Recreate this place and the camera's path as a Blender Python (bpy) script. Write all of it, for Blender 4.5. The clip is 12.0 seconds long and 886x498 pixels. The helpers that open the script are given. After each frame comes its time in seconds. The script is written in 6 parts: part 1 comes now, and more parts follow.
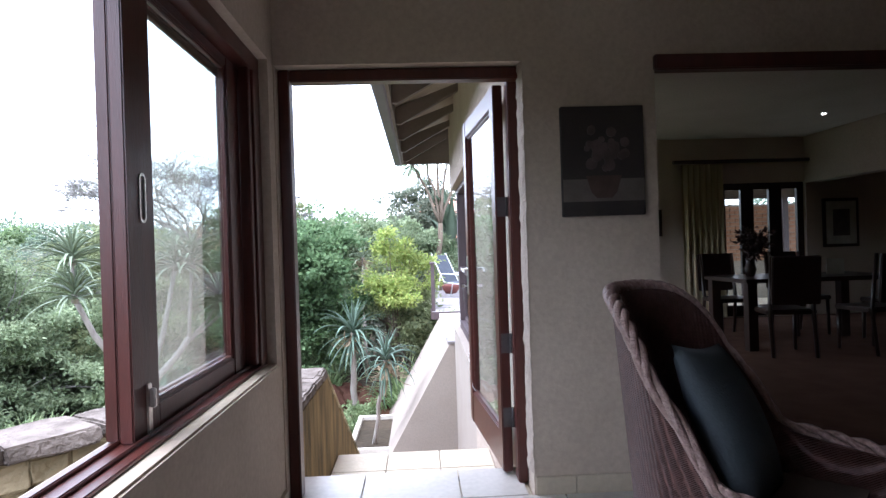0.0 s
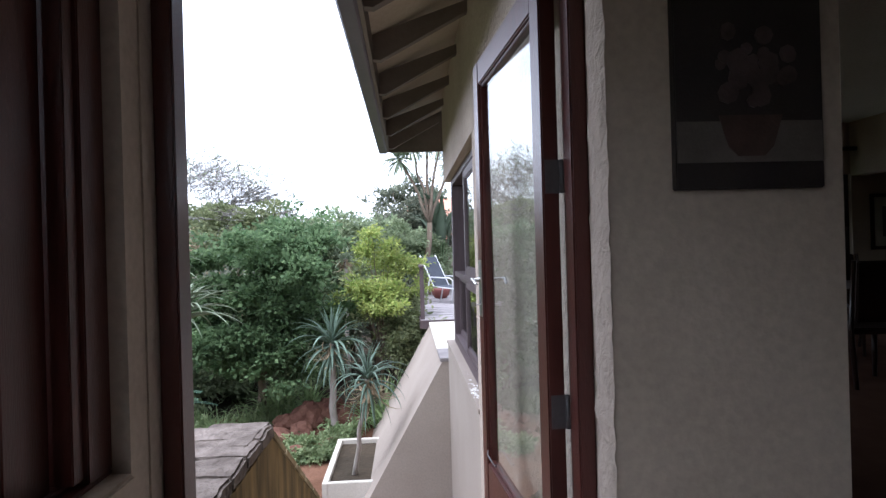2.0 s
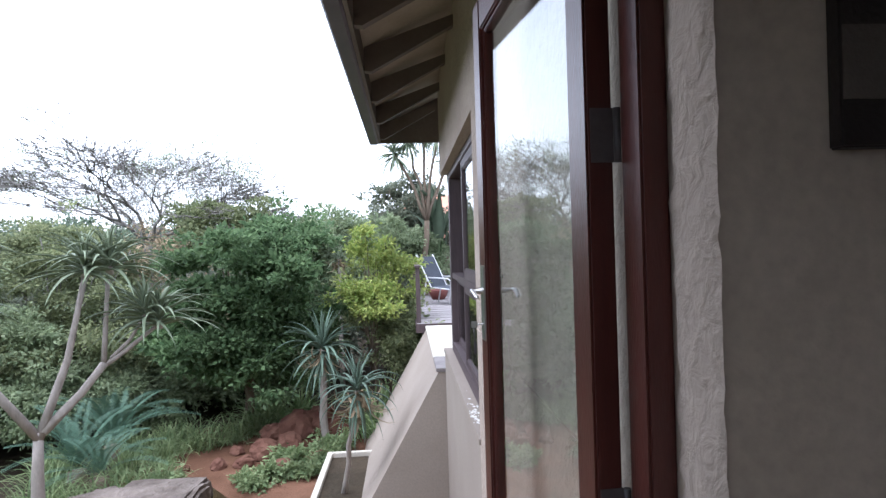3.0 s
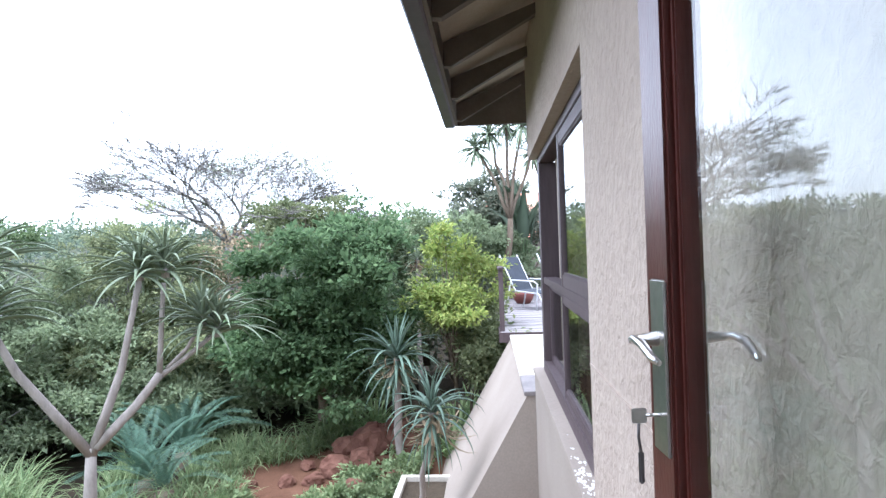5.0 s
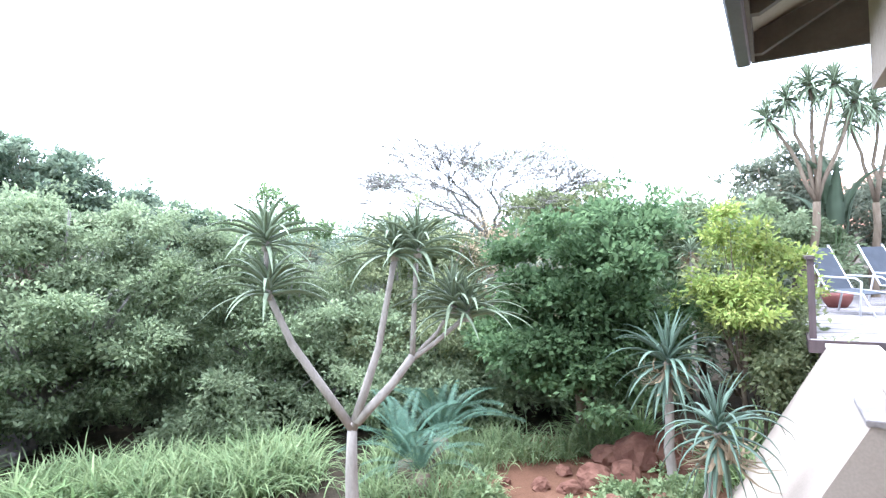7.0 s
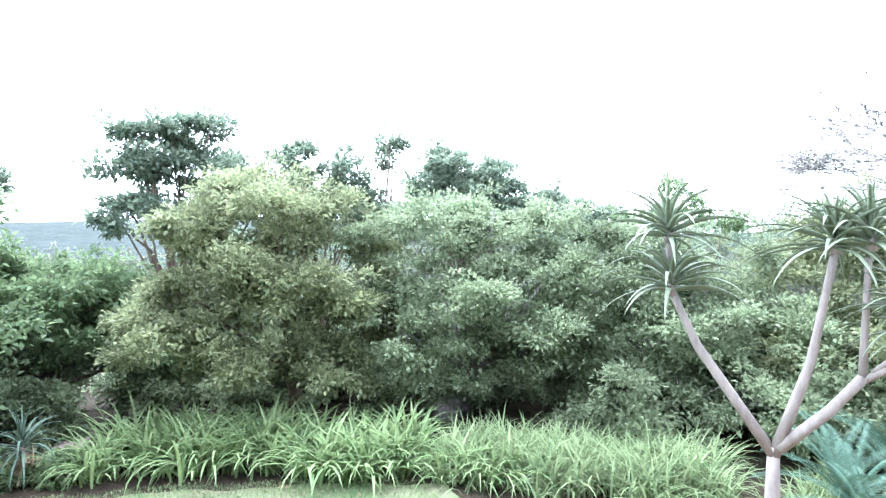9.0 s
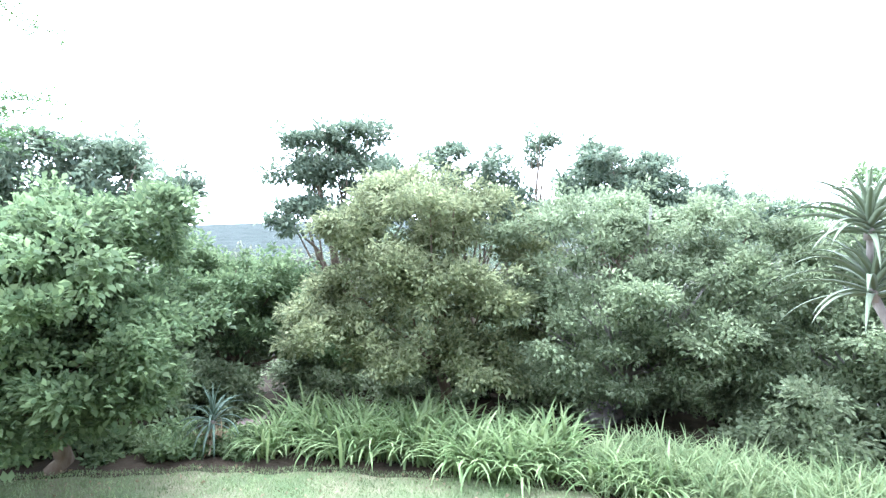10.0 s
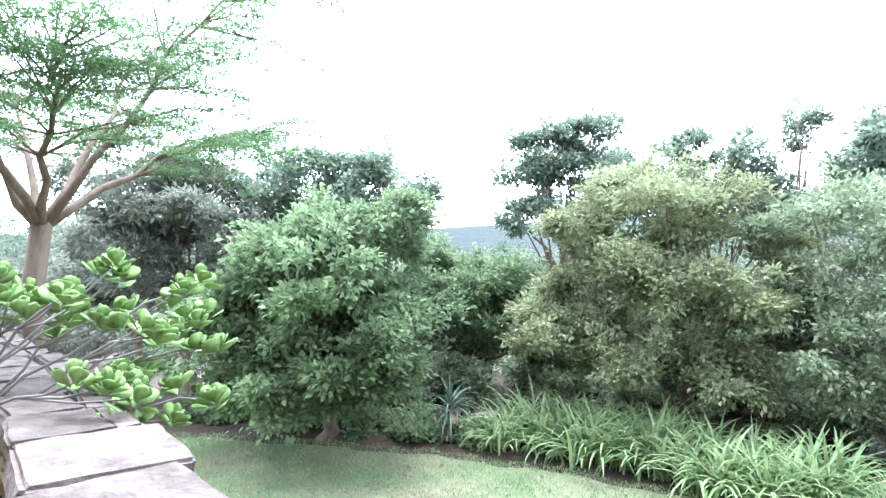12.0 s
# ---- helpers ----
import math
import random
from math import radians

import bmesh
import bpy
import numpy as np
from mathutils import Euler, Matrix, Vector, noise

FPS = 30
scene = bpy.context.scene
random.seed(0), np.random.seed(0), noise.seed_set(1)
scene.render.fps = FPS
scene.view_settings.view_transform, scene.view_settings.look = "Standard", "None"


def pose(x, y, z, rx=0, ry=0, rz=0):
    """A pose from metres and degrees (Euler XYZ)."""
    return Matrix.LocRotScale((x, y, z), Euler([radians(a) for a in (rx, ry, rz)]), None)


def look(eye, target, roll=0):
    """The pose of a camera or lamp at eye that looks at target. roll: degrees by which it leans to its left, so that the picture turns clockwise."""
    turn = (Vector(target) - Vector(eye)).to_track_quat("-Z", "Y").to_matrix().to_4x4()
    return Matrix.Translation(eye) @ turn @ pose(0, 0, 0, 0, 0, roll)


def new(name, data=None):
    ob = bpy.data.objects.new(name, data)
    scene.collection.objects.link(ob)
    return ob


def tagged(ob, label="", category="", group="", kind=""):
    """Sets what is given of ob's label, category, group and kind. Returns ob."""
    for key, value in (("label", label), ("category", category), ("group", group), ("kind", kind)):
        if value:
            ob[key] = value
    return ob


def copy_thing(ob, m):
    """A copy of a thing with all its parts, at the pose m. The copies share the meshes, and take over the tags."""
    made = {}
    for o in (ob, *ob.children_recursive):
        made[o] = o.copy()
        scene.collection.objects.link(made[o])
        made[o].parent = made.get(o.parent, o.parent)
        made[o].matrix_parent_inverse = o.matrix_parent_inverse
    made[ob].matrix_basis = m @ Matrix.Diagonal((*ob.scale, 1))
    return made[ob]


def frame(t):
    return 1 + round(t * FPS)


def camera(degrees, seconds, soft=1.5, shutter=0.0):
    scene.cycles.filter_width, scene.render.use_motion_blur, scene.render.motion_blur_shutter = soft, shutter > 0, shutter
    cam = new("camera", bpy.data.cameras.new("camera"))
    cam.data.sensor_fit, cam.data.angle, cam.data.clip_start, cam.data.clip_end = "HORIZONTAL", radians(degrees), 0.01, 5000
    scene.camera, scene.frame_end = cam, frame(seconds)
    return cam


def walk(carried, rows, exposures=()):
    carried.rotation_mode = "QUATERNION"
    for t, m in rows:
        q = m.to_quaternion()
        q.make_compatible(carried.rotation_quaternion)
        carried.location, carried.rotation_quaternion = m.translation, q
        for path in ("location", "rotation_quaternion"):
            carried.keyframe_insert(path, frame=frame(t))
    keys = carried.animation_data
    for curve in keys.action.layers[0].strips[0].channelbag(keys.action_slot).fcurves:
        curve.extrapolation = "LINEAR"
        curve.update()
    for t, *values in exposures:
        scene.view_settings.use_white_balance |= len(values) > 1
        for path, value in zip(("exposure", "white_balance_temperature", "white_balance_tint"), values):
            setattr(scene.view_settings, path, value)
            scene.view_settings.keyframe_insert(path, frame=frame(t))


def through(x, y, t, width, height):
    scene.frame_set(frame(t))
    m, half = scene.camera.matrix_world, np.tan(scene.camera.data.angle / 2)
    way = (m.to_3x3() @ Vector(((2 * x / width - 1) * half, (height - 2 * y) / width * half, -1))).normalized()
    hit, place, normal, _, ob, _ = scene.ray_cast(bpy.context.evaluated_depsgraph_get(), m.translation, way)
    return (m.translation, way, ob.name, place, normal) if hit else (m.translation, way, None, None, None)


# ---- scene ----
cam = camera(74.6, 12.0, soft=1.4)
# seconds, x, y, z, yaw, pitch, roll
PATH = [
    (0.0, 0.097, -0.01, 1.178, -2.29, -0.09, 1.8),
    (0.5, 0.076, 0.301, 1.17, -2.55, -0.11, 1.7),
    (1.0, 0.076, 0.621, 1.179, -2.92, 0.03, 1.7),
    (1.5, 0.078, 0.924, 1.166, -3.18, 0.03, 1.6),
    (2.0, 0.085, 1.253, 1.173, -3.55, 0.03, 1.6),
    (2.5, 0.119, 1.6, 1.182, -3.73, -0.09, 1.7),
    (4.5, 0.212, 2.721, 1.176, 0.46, -0.03, 2.0),
    (5.0, 0.166, 2.987, 1.172, 4.44, 0.2, 1.9),
    (5.5, 0.106, 3.168, 1.159, 8.52, 0.29, 1.8),
    (6.0, 0.071, 3.403, 1.07, 15.02, 0.63, 1.8),
    (6.5, 0.069, 3.599, 1.045, 23.03, 0.8, 1.7),
    (7.0, -0.031, 3.823, 0.951, 29.74, 1.06, 1.6),
    (7.5, -0.098, 3.992, 0.945, 39.46, 1.17, 1.3),
    (9.5, -0.33, 4.06, 0.9, 75.6, 1.5, 0.3),
    (10.0, -0.375, 4.072, 0.894, 82.41, 1.5, 0.0),
    (10.5, -0.42, 4.084, 0.888, 88.65, 1.5, 0.0),
    (11.0, -0.433, 4.096, 0.882, 93.9, 1.5, 0.0),
    (11.5, -0.447, 4.108, 0.876, 99.13, 1.5, 0.0),
    (12.0, -0.46, 4.12, 0.87, 104.9, 1.5, 0.0),
]
EXPOSURES = [(0.0, 3.15, 5420, 15), (1.5, 2.65, 5550, 15), (2.5, 2.12, 5600, 14), (4.5, 2.5, 5420, 12), (5.5, 2.75, 5420, 12), (6.5, 3.1, 5420, 11), (7.5, 3.35, 5420, 11), (9.5, 3.52, 5350, 12), (12.0, 3.5, 5350, 12)]
walk(cam, [(t, pose(x, y, z, 90 + p, r, w)) for t, x, y, z, w, p, r in PATH], EXPOSURES)

# ---- light: bright overcast sky ----
world = bpy.data.worlds.new("overcast_sky")
scene.world = world
world.use_nodes = True
wn, wl = world.node_tree.nodes, world.node_tree.links
sky = wn.new("ShaderNodeTexSky")
sky.sky_type = "NISHITA"
sky.sun_disc = False
sky.sun_elevation, sky.sun_rotation = radians(74), radians(250)
sky.air_density, sky.dust_density, sky.ozone_density = 1.0, 1.2, 1.0
pale = wn.new("ShaderNodeHueSaturation")
pale.inputs["Saturation"].default_value = 0.15
wl.new(sky.outputs["Color"], pale.inputs["Color"])
back = wn["Background"]
back.inputs["Strength"].default_value = 0.15
wl.new(pale.outputs["Color"], back.inputs["Color"])
sun = new("sun", bpy.data.lights.new("sun", "SUN"))
sun.data.energy, sun.data.angle, sun.data.color = 0.7, radians(60), (1.0, 0.97, 0.92)
sun.matrix_world = look((-3.5, 6, 16), (0, 8, 0))

# ---- materials ----
def material(name):
    m = bpy.data.materials.new(name)
    m.use_nodes = True
    return m, m.node_tree.nodes, m.node_tree.links, m.node_tree.nodes["Principled BSDF"]


def surface(name, color, color2, scale=6.0, rough=0.7, bump=0.2, fine=60.0, metal=0.0, spread=0.0, stretch=(1, 1, 1), detail=6.0, depth=0.01, twist=0.0, weave=0.0):
    """Two-scale procedural surface: broad stains, fine grain, fine relief, small changes from piece to piece."""
    m, n, l, b = material(name)
    co = n.new("ShaderNodeTexCoord")
    mp = n.new("ShaderNodeMapping")
    mp.inputs["Scale"].default_value = stretch
    l.new(co.outputs["Object"], mp.inputs["Vector"])
    big, small = n.new("ShaderNodeTexNoise"), n.new("ShaderNodeTexNoise")
    big.inputs["Scale"].default_value, big.inputs["Detail"].default_value = scale, detail
    small.inputs["Scale"].default_value, small.inputs["Detail"].default_value = fine, 4
    for t in (big, small):
        l.new(mp.outputs["Vector"], t.inputs["Vector"])
    small.inputs["Distortion"].default_value = twist
    mix = n.new("ShaderNodeMixRGB")
    mix.inputs["Color1"].default_value, mix.inputs["Color2"].default_value = (*color, 1), (*color2, 1)
    ramp = n.new("ShaderNodeMapRange")
    ramp.inputs["From Min"].default_value, ramp.inputs["From Max"].default_value = 0.3, 0.7
    l.new(big.outputs["Fac"], ramp.inputs["Value"])
    l.new(ramp.outputs["Result"], mix.inputs["Fac"])
    hsv = n.new("ShaderNodeHueSaturation")
    l.new(mix.outputs["Color"], hsv.inputs["Color"])
    val = n.new("ShaderNodeMapRange")
    val.inputs["To Min"].default_value, val.inputs["To Max"].default_value = 0.82, 1.18
    l.new(small.outputs["Fac"], val.inputs["Value"])
    if spread:
        info = n.new("ShaderNodeObjectInfo")
        add = n.new("ShaderNodeMath")
        add.operation = "MULTIPLY_ADD"
        l.new(info.outputs["Random"], add.inputs[0])
        add.inputs[1].default_value = spread
        l.new(val.outputs["Result"], add.inputs[2])
        l.new(add.outputs["Value"], hsv.inputs["Value"])
    else:
        l.new(val.outputs["Result"], hsv.inputs["Value"])
    l.new(hsv.outputs["Color"], b.inputs["Base Color"])
    b.inputs["Roughness"].default_value, b.inputs["Metallic"].default_value = rough, metal
    if rough > 0.85:
        b.inputs["Specular IOR Level"].default_value = 0.1
    bp = n.new("ShaderNodeBump")
    bp.inputs["Strength"].default_value, bp.inputs["Distance"].default_value = bump, depth
    if weave:
        across, along = n.new("ShaderNodeTexWave"), n.new("ShaderNodeTexWave")
        across.bands_direction, along.bands_direction = "Z", "X"
        both = n.new("ShaderNodeMath")
        both.operation = "MULTIPLY"
        for w, k in ((across, weave), (along, weave * 0.6)):
            w.inputs["Scale"].default_value, w.inputs["Distortion"].default_value = k, 1.0
            l.new(mp.outputs["Vector"], w.inputs["Vector"])
        l.new(across.outputs["Fac"], both.inputs[0])
        l.new(along.outputs["Fac"], both.inputs[1])
        l.new(both.outputs["Value"], bp.inputs["Height"])
    else:
        l.new(small.outputs["Fac"], bp.inputs["Height"])
    l.new(bp.outputs["Normal"], b.inputs["Normal"])
    return m


def leafy(name, color, color2, gloss=0.45, through=0.55):
    """Leaves: hue and value vary leaf by leaf, some light comes through."""
    m, n, l, b = material(name)
    geo = n.new("ShaderNodeNewGeometry")
    mix = n.new("ShaderNodeMixRGB")
    mix.inputs["Color1"].default_value, mix.inputs["Color2"].default_value = (*color, 1), (*color2, 1)
    l.new(geo.outputs["Random Per Island"], mix.inputs["Fac"])
    b.inputs["Specular IOR Level"].default_value = 0.1
    co = n.new("ShaderNodeTexCoord")
    noi = n.new("ShaderNodeTexNoise")
    noi.inputs["Scale"].default_value = 1.3
    l.new(co.outputs["Object"], noi.inputs["Vector"])
    rng = n.new("ShaderNodeMapRange")
    rng.inputs["From Min"].default_value, rng.inputs["From Max"].default_value = 0.3, 0.7
    rng.inputs["To Min"].default_value, rng.inputs["To Max"].default_value = 0.68, 1.4
    l.new(noi.outputs["Fac"], rng.inputs["Value"])
    hsv = n.new("ShaderNodeHueSaturation")
    l.new(rng.outputs["Result"], hsv.inputs["Value"])
    l.new(mix.outputs["Color"], hsv.inputs["Color"])
    l.new(hsv.outputs["Color"], b.inputs["Base Color"])
    b.inputs["Roughness"].default_value = gloss
    tr = n.new("ShaderNodeBsdfTranslucent")
    l.new(hsv.outputs["Color"], tr.inputs["Color"])
    ms = n.new("ShaderNodeMixShader")
    ms.inputs["Fac"].default_value = through
    l.new(b.outputs["BSDF"], ms.inputs[1])
    l.new(tr.outputs["BSDF"], ms.inputs[2])
    l.new(ms.outputs["Shader"], n["Material Output"].inputs["Surface"])
    return m


def glassy(name, tint=(0.93, 0.96, 0.95)):
    """Window glass: clear, with a mirror-like gloss that grows at grazing angles."""
    m, n, l, b = material(name)
    clear, shine = n.new("ShaderNodeBsdfTransparent"), n.new("ShaderNodeBsdfGlossy")
    clear.inputs["Color"].default_value = (*tint, 1)
    shine.inputs["Roughness"].default_value = 0.01
    lw = n.new("ShaderNodeLayerWeight")
    lw.inputs["Blend"].default_value = 0.5
    pw = n.new("ShaderNodeMath")
    pw.operation = "POWER"
    pw.inputs[1].default_value = 3.0
    l.new(lw.outputs["Facing"], pw.inputs[0])
    mr = n.new("ShaderNodeMapRange")
    mr.inputs["To Min"].default_value, mr.inputs["To Max"].default_value = 0.05, 0.62
    l.new(pw.outputs["Value"], mr.inputs["Value"])
    ms = n.new("ShaderNodeMixShader")
    l.new(mr.outputs["Result"], ms.inputs["Fac"])
    l.new(clear.outputs["BSDF"], ms.inputs[1])
    l.new(shine.outputs["BSDF"], ms.inputs[2])
    l.new(ms.outputs["Shader"], n["Material Output"].inputs["Surface"])
    return m


PLASTER_IN = surface("cream_interior_plaster", (0.42, 0.34, 0.265), (0.47, 0.385, 0.305), 2.0, 0.85, 0.25, 45)
PLASTER_OUT = surface("rough_sand_plaster", (0.37, 0.30, 0.25), (0.44, 0.365, 0.305), 1.5, 0.9, 0.75, 30, stretch=(1, 1, 0.85), depth=0.022, twist=0.4)
PLASTER_SMOOTH = surface("smooth_cream_plaster", (0.27, 0.222, 0.184), (0.32, 0.268, 0.225), 1.2, 0.85, 0.15, 50)
WOOD_DARK = surface("dark_red_stained_timber", (0.055, 0.014, 0.010), (0.085, 0.022, 0.016), 3, 0.32, 0.15, 40, stretch=(8, 8, 1))
WOOD_DULL = surface("weathered_brown_timber", (0.066, 0.045, 0.048), (0.10, 0.07, 0.073), 3, 0.55, 0.2, 40, stretch=(8, 8, 1))
RAFTER = surface("brown_painted_rafter", (0.095, 0.073, 0.058), (0.13, 0.10, 0.08), 3, 0.7, 0.2, 30)
BOARD = surface("tan_soffit_board", (0.31, 0.25, 0.185), (0.37, 0.305, 0.23), 3, 0.8, 0.15, 40)
GUTTER = surface("grey_brown_gutter_metal", (0.075, 0.060, 0.076), (0.10, 0.082, 0.10), 4, 0.45, 0.05, 40)
CEIL = surface("white_ceiling_paint", (0.72, 0.70, 0.66), (0.78, 0.76, 0.72), 2, 0.9, 0.1, 40)
TILE = surface("cream_ceramic_tile", (0.43, 0.39, 0.35), (0.49, 0.45, 0.405), 3, 0.35, 0.08, 30, spread=0.12)
TILE_OUT = surface("buff_stone_tile", (0.37, 0.31, 0.23), (0.46, 0.39, 0.29), 4, 0.6, 0.25, 30, spread=0.15)
GROUT = surface("grey_grout", (0.30, 0.27, 0.23), (0.36, 0.33, 0.28), 10, 0.9, 0.2, 80)
RUST_FLOOR = surface("brown_carpet", (0.10, 0.05, 0.033), (0.14, 0.075, 0.05), 4, 0.95, 0.5, 150)
STONE = surface("pale_sandstone", (0.09, 0.073, 0.062), (0.185, 0.155, 0.135), 10, 0.9, 1.0, 34, spread=0.25, depth=0.02)
STONE_DARK = surface("mossy_stone", (0.14, 0.12, 0.07), (0.36, 0.29, 0.18), 4, 0.95, 0.8, 25, spread=0.2, depth=0.02)
STAIN = surface("ochre_stained_plaster", (0.28, 0.195, 0.09), (0.085, 0.07, 0.042), 5, 0.9, 0.8, 25, stretch=(1, 2.4, 0.4), depth=0.015)
SLATE = surface("grey_slate", (0.17, 0.15, 0.15), (0.25, 0.22, 0.21), 5, 0.7, 0.3, 40)
SOIL = surface("red_brown_soil", (0.10, 0.05, 0.03), (0.17, 0.09, 0.058), 2.0, 0.95, 0.8, 30, depth=0.03)
LITTER = surface("dark_leaf_litter", (0.03, 0.025, 0.018), (0.06, 0.046, 0.032), 2.0, 0.95, 0.8, 12, depth=0.05)
LAWN = surface("short_green_lawn", (0.108, 0.175, 0.074), (0.235, 0.215, 0.14), 0.9, 0.95, 1.0, 45, depth=0.03)
WOODS = surface("distant_wooded_hill", (0.040, 0.050, 0.044), (0.062, 0.075, 0.066), 0.15, 1.0, 1.0, 0.35, depth=4.0)
PAVING = surface("pinkish_gravel_paving", (0.21, 0.16, 0.14), (0.27, 0.21, 0.19), 2, 0.95, 0.4, 40)
ROCK = surface("red_ironstone_rock", (0.10, 0.045, 0.033), (0.20, 0.105, 0.075), 4, 0.9, 0.8, 20, depth=0.02)
DECK = surface("silvered_deck_timber", (0.19, 0.17, 0.17), (0.27, 0.245, 0.245), 3, 0.7, 0.3, 40, stretch=(1, 8, 1), spread=0.2)
BARK_PALE = surface("pale_smooth_bark", (0.25, 0.215, 0.19), (0.37, 0.325, 0.29), 6, 0.85, 0.4, 40, stretch=(2, 2, 0.6))
BARK = surface("brown_bark", (0.12, 0.09, 0.065), (0.20, 0.16, 0.12), 6, 0.9, 0.6, 30, stretch=(2, 2, 0.5))
STEEL = surface("brushed_nickel", (0.62, 0.60, 0.58), (0.68, 0.66, 0.64), 6, 0.28, 0.03, 80, metal=1.0)
IRON = surface("dark_iron", (0.10, 0.09, 0.09), (0.14, 0.13, 0.13), 6, 0.5, 0.05, 80, metal=0.6)
WICKER = surface("dark_woven_wicker", (0.058, 0.019, 0.014), (0.115, 0.046, 0.036), 40, 0.5, 1.0, 160, depth=0.010, weave=62)
BRAID = surface("pale_brown_braid", (0.18, 0.105, 0.085), (0.34, 0.225, 0.195), 60, 0.5, 0.6, 140)
CUSHION_M = surface("slate_grey_cloth", (0.045, 0.055, 0.06), (0.06, 0.072, 0.078), 4, 0.75, 0.2, 120)
DINING_WOOD = surface("very_dark_dining_wood", (0.025, 0.014, 0.010), (0.04, 0.022, 0.016), 3, 0.3, 0.1, 40)
CURTAIN_M = surface("cream_striped_cloth", (0.50, 0.42, 0.27), (0.42, 0.34, 0.20), 3, 0.9, 0.2, 90)
CLOTH_DARK = surface("dark_brown_cloth", (0.07, 0.05, 0.04), (0.10, 0.075, 0.06), 3, 0.95, 0.2, 90)
CANVAS_DARK = surface("dark_umber_canvas", (0.018, 0.014, 0.014), (0.035, 0.026, 0.022), 5, 0.6, 0.2, 100)
CANVAS_MID = surface("grey_brown_canvas", (0.09, 0.075, 0.062), (0.14, 0.115, 0.095), 8, 0.7, 0.2, 100)
CANVAS_RED = surface("dull_red_brown_paint", (0.05, 0.026, 0.021), (0.085, 0.05, 0.04), 12, 0.6, 0.2, 100)
CANVAS_PINK = surface("dusty_pink_paint", (0.10, 0.07, 0.066), (0.045, 0.03, 0.027), 14, 0.6, 0.2, 100)
PAPER = surface("off_white_paper", (0.5, 0.48, 0.42), (0.4, 0.37, 0.3), 6, 0.9, 0.1, 80)
SLING = surface("blue_grey_sling_mesh", (0.03, 0.035, 0.048), (0.045, 0.052, 0.068), 5, 0.8, 0.2, 160)
ALU = surface("white_painted_aluminium", (0.50, 0.50, 0.52), (0.56, 0.56, 0.58), 5, 0.4, 0.02, 50)
CLAY = surface("red_clay_pot", (0.12, 0.034, 0.028), (0.16, 0.05, 0.04), 5, 0.8, 0.2, 50)
TERRACOTTA = surface("terracotta_roof_tile", (0.46, 0.20, 0.13), (0.56, 0.28, 0.19), 3, 0.85, 0.3, 20)
CONCRETE = surface("cream_concrete", (0.46, 0.42, 0.36), (0.54, 0.50, 0.44), 3, 0.9, 0.3, 40)
BRICK = surface("brown_face_brick", (0.30, 0.16, 0.10), (0.40, 0.24, 0.16), 8, 0.9, 0.5, 30, spread=0.25)
GLASS = glassy("window_glass")
POOL, _n, _l, _b = material("green_pool_water")
_b.inputs["Base Color"].default_value = (0.05, 0.16, 0.14, 1)
_b.inputs["Roughness"].default_value = 0.05
_w = _n.new("ShaderNodeTexNoise")
_w.inputs["Scale"].default_value = 5
_bp = _n.new("ShaderNodeBump")
_bp.inputs["Strength"].default_value = 0.15
_l.new(_w.outputs["Fac"], _bp.inputs["Height"])
_l.new(_bp.outputs["Normal"], _b.inputs["Normal"])

LEAF_DEEP = leafy("deep_green_leaf", (0.102, 0.143, 0.101), (0.231, 0.275, 0.184), 0.35)
LEAF_MID = leafy("mid_green_leaf", (0.111, 0.164, 0.084), (0.243, 0.312, 0.155), 0.4)
LEAF_FIG = leafy("glossy_dark_green_leaf", (0.076, 0.127, 0.060), (0.166, 0.237, 0.113), 0.35)
LEAF_GREY = leafy("grey_green_leaf", (0.154, 0.200, 0.116), (0.306, 0.353, 0.209), 0.5)
LEAF_OLIVE = leafy("olive_green_leaf", (0.152, 0.185, 0.099), (0.309, 0.330, 0.176), 0.5)
LEAF_DARK = leafy("shaded_dark_leaf", (0.102, 0.123, 0.092), (0.227, 0.236, 0.167), 0.45)
LEAF_LIME = leafy("lime_yellow_leaf", (0.188, 0.264, 0.069), (0.353, 0.379, 0.115), 0.4, 0.45)
LEAF_FEATHER = leafy("feathery_light_green_leaf", (0.10, 0.175, 0.065), (0.16, 0.25, 0.11), 0.5, 0.4)
LEAF_LILY = leafy("fresh_green_strap_leaf", (0.158, 0.240, 0.100), (0.320, 0.394, 0.190), 0.35, 0.35)
LEAF_GRASS = leafy("grass_green_blade", (0.150, 0.216, 0.101), (0.298, 0.353, 0.179), 0.4, 0.35)
LEAF_ALOE = leafy("grey_green_aloe_leaf", (0.114, 0.166, 0.123), (0.173, 0.230, 0.175), 0.4, 0.1)
LEAF_ALOE_TREE = leafy("olive_aloe_leaf", (0.175, 0.215, 0.135), (0.265, 0.31, 0.205), 0.4, 0.1)
LEAF_CYCAD = leafy("blue_green_cycad_leaf", (0.075, 0.135, 0.095), (0.12, 0.195, 0.135), 0.4, 0.15)
LEAF_SUCC = leafy("pale_green_succulent_leaf", (0.210, 0.330, 0.100), (0.360, 0.480, 0.200), 0.35, 0.25)
LEAF_DRY = leafy("dry_buff_leaf", (0.260, 0.200, 0.130), (0.360, 0.290, 0.190), 0.8, 0.2)
TWIG = surface("grey_brown_twig", (0.20, 0.185, 0.17), (0.29, 0.27, 0.25), 6, 0.9, 0.3, 40)


# ---- building helpers ----
def thing(name, label="", category="", group="", kind="", at=(0, 0, 0), turn=0):
    ob = new(name)
    ob.empty_display_size = 0.1
    ob.matrix_basis = pose(*at, 0, 0, turn)
    return tagged(ob, label, category, group, kind)


